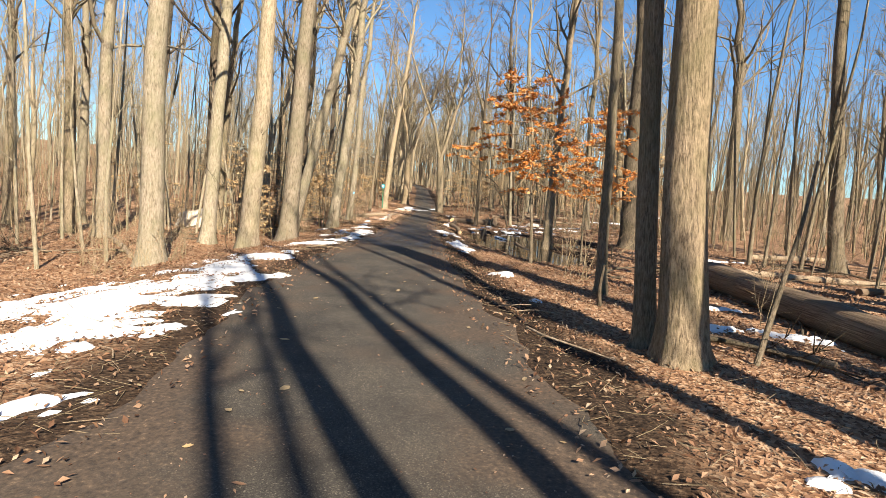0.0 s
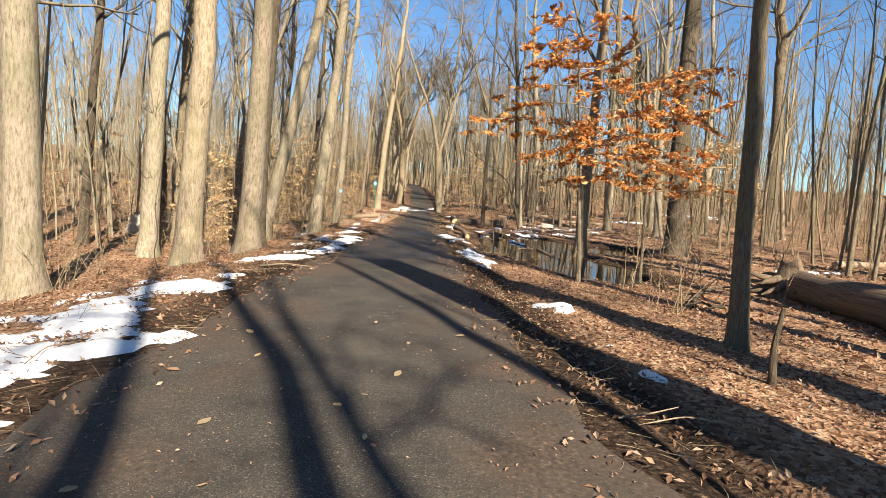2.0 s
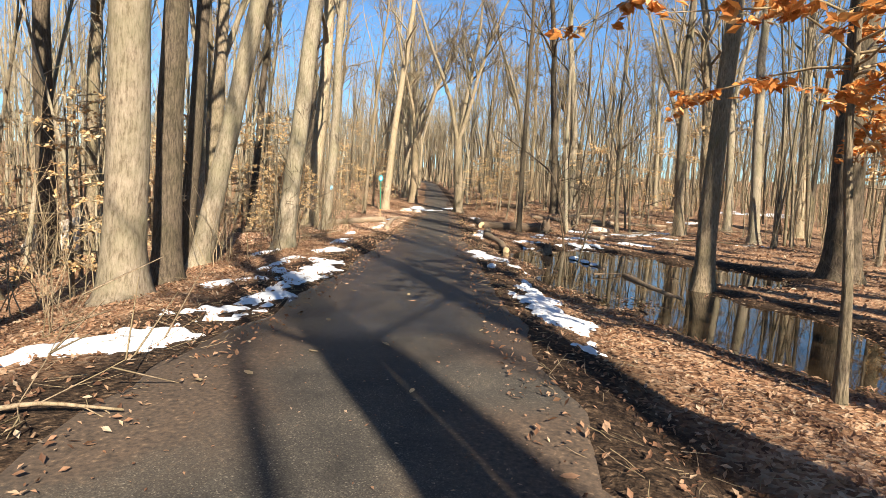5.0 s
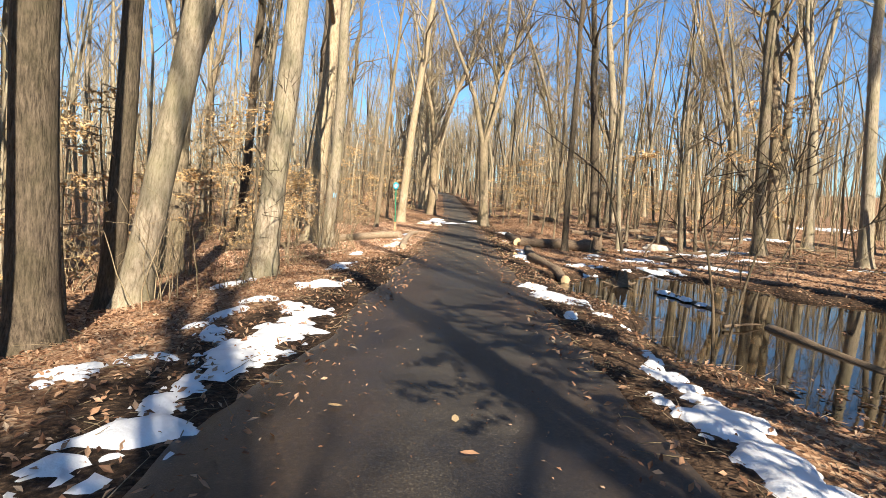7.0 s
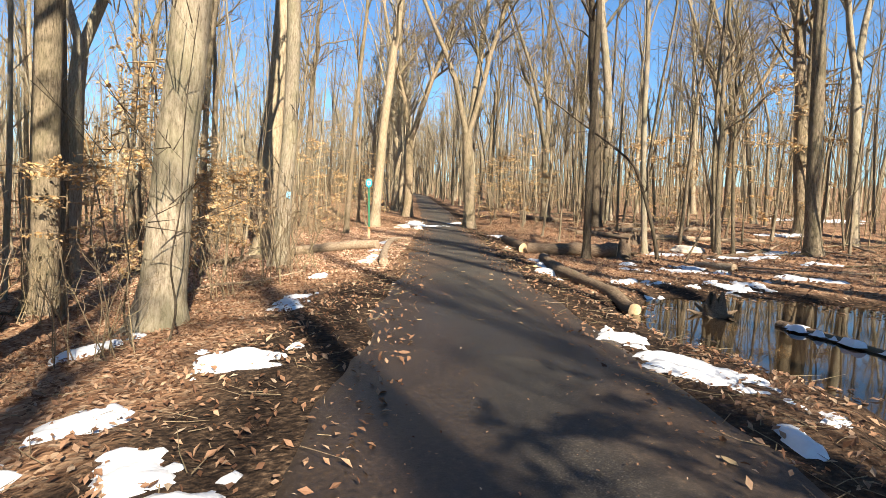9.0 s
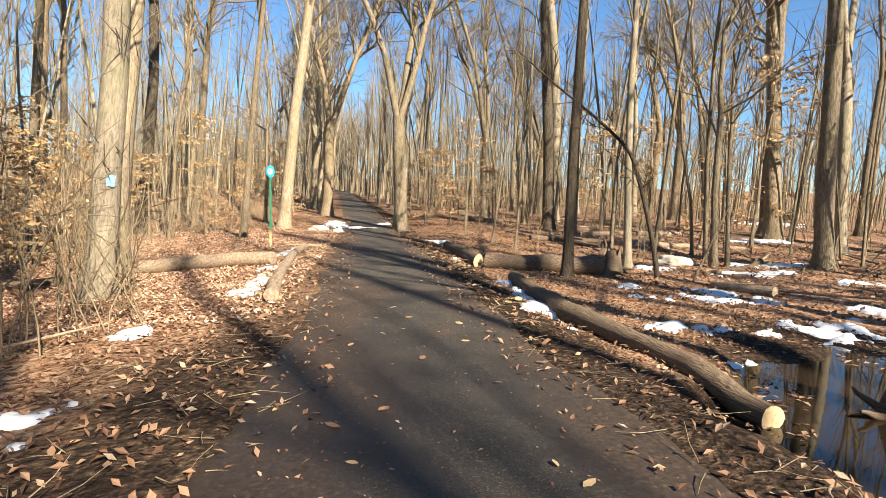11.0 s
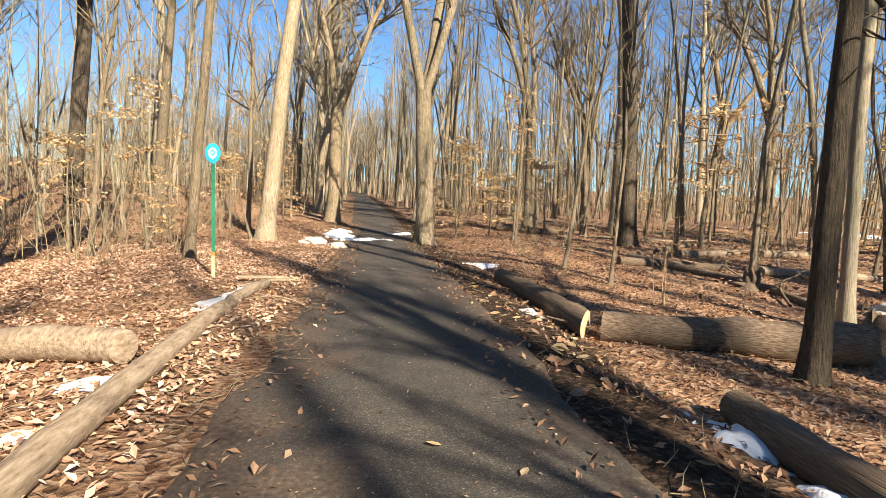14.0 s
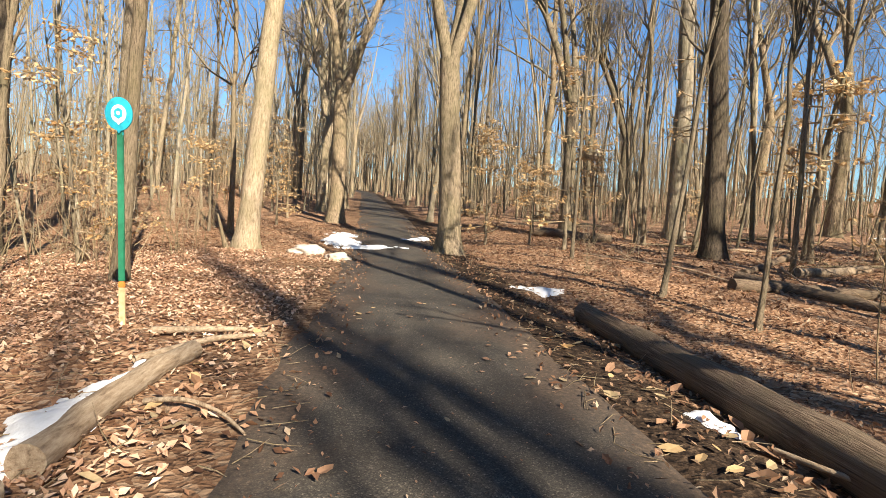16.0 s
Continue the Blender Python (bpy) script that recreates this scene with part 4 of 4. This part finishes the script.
def boulder(x, y, r, seed, label, flat=0.7):
    bm = bmesh.new()
    bmesh.ops.create_icosphere(bm, subdivisions=4, radius=1.0)
    for v in bm.verts:
        p = v.co.copy()
        k = 1 + 0.35 * noise.noise(p * 1.3 + Vector((seed, 0, 0))) + 0.12 * noise.noise(p * 4 + Vector((0, seed, 0)))
        v.co = Vector((p.x * r * k * 1.3, p.y * r * k, p.z * r * k * flat))
    me = bpy.data.meshes.new("boulder")
    bm.to_mesh(me)
    bm.free()
    me.materials.append(stone_mat)
    for p in me.polygons:
        p.use_smooth = True
    ob = new("boulder", me)
    ob.location = (x, y, gz(x, y) + 0.2 * r)
    tagged(ob, label, "rock")


boulder(-12.6, 28.6, 0.95, 3, "large pale grey boulder among the trees")
boulder(-3.9, 47.4, 0.28, 5, "small pale rock at the path's edge", 0.5)
boulder(-3.1, 46.3, 0.2, 7, "small pale rock at the path's edge", 0.5)
boulder(6.1, 38.5, 0.4, 9, "low pale rock on the forest floor", 0.4)


# ---- trail marker ----
def trail_marker(x, y):
    root = new("trail_marker")
    root.location = (x, y, gz(x, y))

    def slab(name, w, d, z0, z1, mat, label=""):
        bm = bmesh.new()
        bmesh.ops.create_cube(bm, size=1.0)
        bmesh.ops.scale(bm, vec=(w, d, z1 - z0), verts=bm.verts)
        bmesh.ops.translate(bm, vec=(0, 0, (z0 + z1) / 2), verts=bm.verts)
        bmesh.ops.bevel(bm, geom=bm.edges[:], offset=0.006, segments=2, affect="EDGES")
        me = bpy.data.meshes.new(name)
        bm.to_mesh(me)
        bm.free()
        me.materials.append(mat)
        ob = new(name, me)
        ob.parent = root
        return tagged(ob, label)

    def plate(name, outline, y0, y1, mat, parent, label=""):
        n = len(outline)
        v = [(a, y0, c2) for a, c2 in outline] + [(a, y1, c2) for a, c2 in outline]
        me = bpy.data.meshes.new(name)
        me.from_pydata(v, [], [tuple(range(n)), tuple(range(2 * n - 1, n - 1, -1))] + [(i, i + n, (i + 1) % n + n, (i + 1) % n) for i in range(n)])
        me.materials.append(mat)
        ob = new(name, me)
        ob.parent = parent
        return tagged(ob, label)

    def oval(rx, rz, z, n=36, point=0.0):
        return [(rx * math.sin(6.2832 * k / n), z + rz * math.cos(6.2832 * k / n) - (point if k == n // 2 else 0)) for k in range(n)]

    slab("post", 0.055, 0.03, 0.42, 1.86, green_paint, "green painted flat post")
    slab("band", 0.056, 0.031, 0.36, 0.42, orange_paint, "orange weathered band")
    slab("foot", 0.055, 0.03, -0.25, 0.36, cut_wood, "faded wooden post foot")
    disc = plate("sign_disc", oval(0.118, 0.155, 2.0, 36, 0.03), -0.034, -0.016, cyan_paint, root, "bright cyan oval trail disc")
    slab("disc_neck", 0.06, 0.02, 1.80, 1.90, cyan_paint)
    plate("ring", oval(0.066, 0.085, 2.0, 28, 0.02), -0.040, -0.034, white_paint, disc, "white oval emblem ground")
    plate("emblem", oval(0.040, 0.052, 2.005, 6), -0.046, -0.040, cyan_paint, disc, "cyan emblem shape")
    plate("emblem_core", oval(0.016, 0.02, 2.005, 8), -0.050, -0.046, white_paint, disc)
    tagged(root, "green trail marker post topped by a cyan oval sign", "sign")
    root.rotation_euler = (0, radians(-1.0), radians(4))


trail_marker(-4.6, 40.25)

# painted trail blaze on the pale tree by the log
for ob in [o for o in scene.objects if o.name.startswith("tree") and (o.location.xy - Vector((-5.75, 33.0))).length < 0.05]:
    arc = [(0.187 * math.sin(a + 0.25), -0.187 * math.cos(a + 0.25), h) for h in (1.60, 1.75) for a in np.linspace(-0.28, 0.28, 7)]
    blaze = new("paint_blaze", mesh_of("paint_blaze", np.array(arc), grid_faces(7, 2), blaze_paint))
    tilt_only = ob.matrix_basis.to_3x3().normalized().to_4x4()
    blaze.parent = ob
    blaze.matrix_parent_inverse = ob.matrix_basis.inverted()
    blaze.matrix_basis = Matrix.Translation(ob.location) @ Matrix.Rotation(math.atan(0.13), 4, "Y")
    tagged(blaze, "faded pale blue painted blaze")


# ---- beeches that kept their leaves, saplings and brush ----
def beech_meshes(seed, height, reach, sprays, per, leaf, mat_leaf, low=0.2, bias=(0, 0), stem_r=0.04):
    rng = np.random.default_rng(seed)
    stem, twig, at = Tubes(), Tubes(), []
    spine = bent(rng, (0, 0, -0.1), (0, 0, 1), height + 0.1, 12, 0.05, 0.1)
    stem.add(spine, np.linspace(stem_r, 0.008, 12), 8, 0.4, seed)
    for _ in range(sprays):
        u = rng.uniform(low, 0.98)
        k = min(int(u * 11), 10)
        s = spine[k] + (spine[k + 1] - spine[k]) * (u * 11 - k)
        ang = rng.uniform(0, 6.283)
        w = np.array([math.cos(ang) + bias[0], math.sin(ang) + bias[1], rng.uniform(-0.05, 0.3)])
        w /= np.linalg.norm(w)
        ln = reach * rng.uniform(0.45, 1.0) * (1.15 - 0.55 * u)
        pts = bent(rng, s, w, ln, 7, 0.12, -0.01)
        twig.add(pts, np.linspace(0.014, 0.004, 7), 4)
        for _ in range(int(3 + ln * 3.2)):
            v = rng.uniform(0.2, 1.0)
            j = min(int(v * 6), 5)
            p0 = pts[j] + (pts[j + 1] - pts[j]) * (v * 6 - j)
            side = np.cross(pts[j + 1] - pts[j], [0, 0, 1.0])
            side = side / (np.linalg.norm(side) + 1e-9) * rng.choice([-1, 1]) + (pts[j + 1] - pts[j]) * rng.uniform(1, 4) + np.array([0, 0, rng.normal(0, 0.12)])
            side /= np.linalg.norm(side)
            tw = bent(rng, p0, side, rng.uniform(0.2, 0.55), 3, 0.15, -0.03)
            twig.add(tw, np.linspace(0.005, 0.002, 3), 3)
            for _ in range(per):
                at.append(tw[0] + (tw[-1] - tw[0]) * rng.uniform(0.1, 1.05) + rng.normal(0, 0.02, 3) - np.array([0, 0, leaf * 0.6]))
    at = np.array(at)
    return (("stem", stem.mesh("stem", bark_grey)), ("twig_mass", twig.mesh("twig_mass", bark_twig)), ("foliage", leaves_mesh("foliage", rng, at, rng.uniform(0.7, 1.2, len(at)) * leaf, mat_leaf, 0.5, rng.choice([-1, 1], len(at)) * rng.uniform(0.3, 1.2, len(at)), fine=False)))


place("beech", beech_meshes(7, 5.6, 3.0, 34, 17, 0.06, leaf_copper, 0.45, (-0.15, 0), 0.05), stand(2.65, 16.55, 1, 1, -0.03), "young beech holding copper-brown leaves in level sprays", "tree")
place("beech", beech_meshes(8, 5.2, 2.5, 30, 16, 0.058, leaf_copper, 0.4, (0.5, -0.1), 0.04), stand(4.5, 17.9, 1, 1, 0.03), "young beech holding copper-brown leaves in level sprays", "tree")
TAN = [beech_meshes(s, h, 1.15, 16, 8, 0.048, leaf_tan, 0.15) for s, h in ((71, 3.2), (72, 4.2), (73, 2.6))]
HALF = [beech_meshes(s, h, 1.0, 13, 2, 0.045, leaf_tan, 0.2) for s, h in ((76, 4.5), (77, 3.4))]
srng = np.random.default_rng(15)
TAN_AT = [(-7.6, 21.5), (-8.8, 23.5), (-8.0, 29.0), (-6.9, 30.6), (-9.6, 27.0), (-7.5, 33.0), (-8.8, 35.5), (-9.0, 37.5), (-9.5, 39.0), (-10.5, 31.5), (-8.0, 26.0), (-9.2, 41.5), (-7.4, 35.2), (-6.2, 28.3), (-12.0, 36.0), (-11.0, 42.0), (0.7, 50.5), (1.6, 49.0), (2.6, 52.5), (1.2, 53.5), (3.9, 50.5), (0.4, 56.0), (8.5, 45.0), (-7.5, 52.0), (-6.0, 54.5), (-7.6, 45.2), (-9.2, 38.2), (-10.4, 39.8), (-9.0, 33.2), (-6.7, 32.2), (-7.8, 24.6), (-10.2, 37.0), (-9.6, 45.5), (-7.8, 47.2), (2.1, 47.6), (3.3, 54.0)]
for k, (x, y) in enumerate(TAN_AT):
    s = srng.uniform(0.8, 1.15)
    place("beech_sapling", TAN[k % 3], stand(x, y, s, s, srng.normal(0, 0.04), srng.normal(0, 0.04), srng.uniform(0, 6.28)), "slender beech sapling with pale tan withered leaves", "sapling", "beech saplings")
for k in range(64):
    y = srng.uniform(26, 90)
    x = float(road_mid(y)) + srng.choice([-1, 1], p=[0.62, 0.38]) * srng.uniform(3.0 if y > 50 else 9.0, 18)
    big = srng.uniform(1.0, 1.75)
    place("beech_sapling", (TAN + HALF)[k % 5], stand(x, y, big, big, srng.normal(0, 0.04), 0, srng.uniform(0, 6.28)), "slender beech sapling with pale tan withered leaves", "sapling", "beech saplings")


def shrub_mesh(seed, stems, tall, spread, twigs=5):
    rng = np.random.default_rng(seed)
    tb = Tubes()
    for _ in range(stems):
        a = rng.uniform(0, 6.283)
        p = (math.cos(a) * rng.uniform(0, spread), math.sin(a) * rng.uniform(0, spread), -0.05)
        h = tall * rng.uniform(0.45, 1.0)
        pts = bent(rng, p, away(rng, np.array([0, 0, 1.0]), rng.uniform(0.05, 0.5)), h, 7, 0.12, 0.02)
        tb.add(pts, np.linspace(0.010, 0.003, 7), 4)
        for _ in range(twigs):
            j = int(rng.integers(1, 6))
            tb.add(bent(rng, pts[j], away(rng, pts[j + 1] - pts[j], rng.uniform(0.5, 1.2)), h * rng.uniform(0.15, 0.4), 4, 0.2, 0.0), np.linspace(0.005, 0.002, 4), 3)
    return tb.mesh("stems", bark_twig)


SHRUBS = [shrub_mesh(s, 13, 2.3, 0.8) for s in (91, 92, 93)] + [shrub_mesh(94, 6, 3.2, 0.3, 8), shrub_mesh(95, 3, 3.8, 0.12, 9)]
SHRUB_LOOK = ["tangled leafless brown shrub", "tangled leafless brown shrub", "tangled leafless brown shrub", "tall thin bare saplings in a clump", "tall thin bare saplings in a clump"]


def shrub(k, x, y, s):
    ob = new("shrub", SHRUBS[k])
    ob.matrix_basis = stand(x, y, s, s, srng.normal(0, 0.05), srng.normal(0, 0.05), srng.uniform(0, 6.28))
    tagged(ob, SHRUB_LOOK[k], "shrub", "bare shrubs")


for _ in range(95):
    y = srng.uniform(9, 58)
    x = float(road_mid(y)) - float(road_half(y)) - srng.uniform(2.2, 12) - (1.2 if y < 24 else 0)
    if not (33 < y < 44.5 and x > -8.6):
        shrub(int(srng.integers(5)), x, y, srng.uniform(0.6, 1.15))
for _ in range(55):
    y = srng.uniform(4, 58)
    x = float(road_mid(y)) + float(road_half(y)) + srng.uniform(2.0, 14)
    if pond_in(x, y) < -0.1:
        shrub(3 + int(srng.integers(2)), x, y, srng.uniform(0.5, 1.0))
for x, y, s in ((-7.2, 14.2, 0.8), (-6.5, 12.0, 0.6), (-4.9, 30.6, 1.0), (-5.3, 31.6, 1.1), (-5.6, 33.0, 1.2), (-6.4, 34.4, 1.0), (-5.4, 25.4, 0.8), (-7.0, 45.4, 1.1), (-6.2, 46.6, 0.9), (-4.9, 17.4, 0.6), (-7.2, 42.3, 1.2), (-8.4, 44.0, 1.2), (-9.2, 39.4, 1.1), (-9.0, 36.4, 1.2), (-9.8, 41.0, 1.2), (-9.4, 43.0, 1.2), (-7.6, 45.6, 1.0), (-6.6, 44.0, 0.9)):
    shrub(int(srng.integers(4)), x, y, s)

# the understorey of the far wood: countless thin stems
for band, (lo, hi) in enumerate(((14, 34), (34, 75))):
    tb = Tubes()
    for _ in range(2150):
        y = srng.uniform(2, 130)
        off = srng.choice([-1, 1], p=[0.6, 0.4]) * srng.uniform(lo if y < 60 else 5.5, hi)
        x = float(road_mid(y)) + off
        h = srng.uniform(1.2, 5.5)
        foot = np.array([x, y, gz(x, y) - 0.1])
        pts = bent(srng, foot, away(srng, np.array([0, 0, 1.0]), srng.uniform(0, 0.25)), h, 4, 0.08, 0.03)
        tb.add(pts, np.linspace(0.012 + 0.004 * h, 0.005, 4), 3)
        for _ in range(8):
            j = int(srng.integers(0, 3))
            tb.add(bent(srng, pts[j] + (pts[j + 1] - pts[j]) * srng.uniform(), away(srng, pts[j + 1] - pts[j], srng.uniform(0.4, 1.1)), h * srng.uniform(0.2, 0.45), 2, 0.15, 0.02), (0.008, 0.003), 3)
    tagged(new("understorey", tb.mesh("understorey", bark_twig)), "thicket of countless thin bare brown stems", "brush", kind="stuff")

# ---- litter ----
lrng = np.random.default_rng(25)


def scatter(n, y0, y1, near, far_, power):
    y = lrng.uniform(y0, y1, n)
    side = lrng.choice([-1, 1], n)
    out = near + (far_ - near) * lrng.uniform(0, 1, n) ** power
    return road_mid(y) + side * (road_half(y) + out), y


for count, near, far_, power, size in ((98000, -0.42, 4.5, 0.95, 0.031), (36000, 3.5, 14.0, 1.0, 0.055)):
    x, y = scatter(count, -2, 56, near, far_, power)
    keep = (pond_in(x, y) < -0.05) & (lrng.uniform(0, 1, count) < 0.35 + 0.65 * step(0.2, 1.1, np.abs(x - road_mid(y)) - road_half(y) + 0.6 * rough(x, y, 61, 3)))
    x, y = x[keep], y[keep]
    at = np.column_stack([x, y, np.where(np.abs(x - road_mid(y)) < road_half(y) + 0.1, np.maximum(ground_z(x, y), road_z(y) + 0.014), ground_z(x, y)) + lrng.uniform(0.008, 0.035, len(x))])
    tagged(new("leaf_litter", leaves_mesh("leaf_litter", lrng, at, lrng.uniform(0.55, 1.35, len(x)) * size, leaf_litter, 0.5, fine=False)), "countless dry brown fallen leaves covering the ground", "leaf litter", kind="stuff")

# left clearing: a layer of pale leaves, lightened to stand in for sunlight
x, y = lrng.uniform(-10, -3.0, 38000), lrng.uniform(30.5, 47, 38000)
keep = lrng.uniform(0, 1, 38000) < step(-0.35, 0.1, rough(x * 0.5, y * 0.5, 63, 3) + 0.15)
x, y = x[keep], y[keep]
tagged(new("leaf_litter", leaves_mesh("leaf_litter", lrng, np.column_stack([x, y, ground_z(x, y) + lrng.uniform(0.012, 0.04, len(x))]), lrng.uniform(0.6, 1.4, len(x)) * 0.031, leaf_sunlit_oak, 0.4, fine=False)), "countless pale dry oak leaves, coloured brighter as if sunlit, covering the clearing", "leaf litter", kind="stuff")
x, y = lrng.uniform(0, 8, 9000), lrng.uniform(15.5, 32, 9000)
inside = pond_in(x, y) + 0.5 * rough(x * 0.8, y * 0.8, 65, 3)
keep = (inside > -0.3) & (inside < 0.18) & (pond_in(x, y) > -0.1)
x, y = x[keep], y[keep]
tagged(new("floating_leaves", leaves_mesh("floating_leaves", lrng, np.column_stack([x, y, np.maximum(ground_z(x, y), -0.236) + 0.008]), lrng.uniform(0.6, 1.3, len(x)) * 0.04, leaf_litter, 0.12, fine=False)), "countless sodden brown leaves afloat on the puddle", "leaf litter", kind="stuff")

tb = Tubes()
x, y = scatter(4200, -2, 54, -0.1, 3.2, 1.3)
for a, c2 in zip(x, y):
    if pond_in(a, c2) > 0.0:
        continue
    w = np.array([*lrng.normal(size=2), lrng.normal(0, 0.12)])
    tb.add(bent(lrng, (a, c2, gz(a, c2) + lrng.uniform(0.01, 0.05)), w / np.linalg.norm(w), lrng.uniform(0.08, 0.4), 3, 0.15, 0), (0.004, 0.003, 0.0015), 3)
tagged(new("dry_twigs", tb.mesh("dry_twigs", bark_twig)), "countless dry twigs and straw strewn along the verges", "twigs", kind="stuff")

# crumbs of leaf and bark on the asphalt
y = lrng.uniform(0.5, 46, 4200)
u = lrng.uniform(-1, 1, 4200)
u = np.sign(u) * np.abs(u) ** 0.7
x = road_mid(y) + u * 0.97 * road_half(y)
tagged(new("crumbled_litter", leaves_mesh("crumbled_litter", lrng, np.column_stack([x, y, road_z(y) + 0.035 * (1 - (u * 0.9) ** 2) + 0.012]), lrng.uniform(0.4, 1.6, 4200) * 0.011, leaf_litter, 0.25, fine=False)), "countless crumbs of leaf and bark on the asphalt", "litter", kind="stuff")

# single leaves on the asphalt
LEAVES = [leaves_mesh("fallen_leaf", np.random.default_rng(s), np.zeros((1, 3)), [0.05], (leaf_pale, leaf_litter, leaf_tan)[s % 3], 0.12) for s in range(5)]
for k in range(130):
    y = float(lrng.uniform(1, 46))
    x = float(road_mid(y) + lrng.uniform(-0.95, 0.95) * road_half(y))
    ob = new("fallen_leaf", LEAVES[int(lrng.integers(5))])
    u = (x - float(road_mid(y))) / (float(road_half(y)) + 0.12)
    ob.matrix_basis = pose(x, y, float(road_z(y)) + 0.035 * (1 - u * u) + 0.016, lrng.normal(0, 6), lrng.normal(0, 6), lrng.uniform(0, 360)) @ Matrix.Scale(float(lrng.uniform(0.5, 1.2)), 4) @ Matrix.Diagonal((1, 1, 0.4, 1))
    tagged(ob, "single dry curled leaf lying on the asphalt", "leaf", "leaves on the path")

# large pale leaves caught along the right-hand logs and the left log
for k in range(170):
    right = k % 3 != 0
    y = float(lrng.uniform(29.5, 40.5))
    x = float(lrng.uniform(-0.55, 0.3)) if right else float(lrng.uniform(-3.5, -2.95))
    ob = new("fallen_leaf", LEAVES[int(lrng.integers(5))])
    ground_here = max(gz(x, y), float(road_z(y)) + 0.01 if abs(x - float(road_mid(y))) < float(road_half(y)) + 0.05 else -9.0)
    ob.matrix_basis = pose(x, y, ground_here + 0.03, lrng.normal(0, 18), lrng.normal(0, 18), lrng.uniform(0, 360)) @ Matrix.Scale(float(lrng.uniform(0.8, 1.6)), 4)
    tagged(ob, "large dry pale leaf on the muddy verge", "leaf", "leaves on the verge")
for k in range(14):
    y = float(lrng.uniform(2, 42))
    side = 1 if k % 2 else -1
    x = float(road_mid(y)) + side * (float(road_half(y)) + float(lrng.uniform(0.2, 1.6)))
    if pond_in(x, y) > -0.1:
        continue
    a = float(lrng.uniform(0, 6.28))
    ln = float(lrng.uniform(0.3, 0.9))
    stick("fallen_twig", [(x, y), (0, 0, 0.03), (0.4 * ln * math.cos(a), 0.4 * ln * math.sin(a), 0.06), (ln * math.cos(a + 0.3), ln * math.sin(a + 0.3), 0.04)], 0.01, 0.004, "thin pale broken twig on the verge", pale_log, "twig", 5, 0, k)
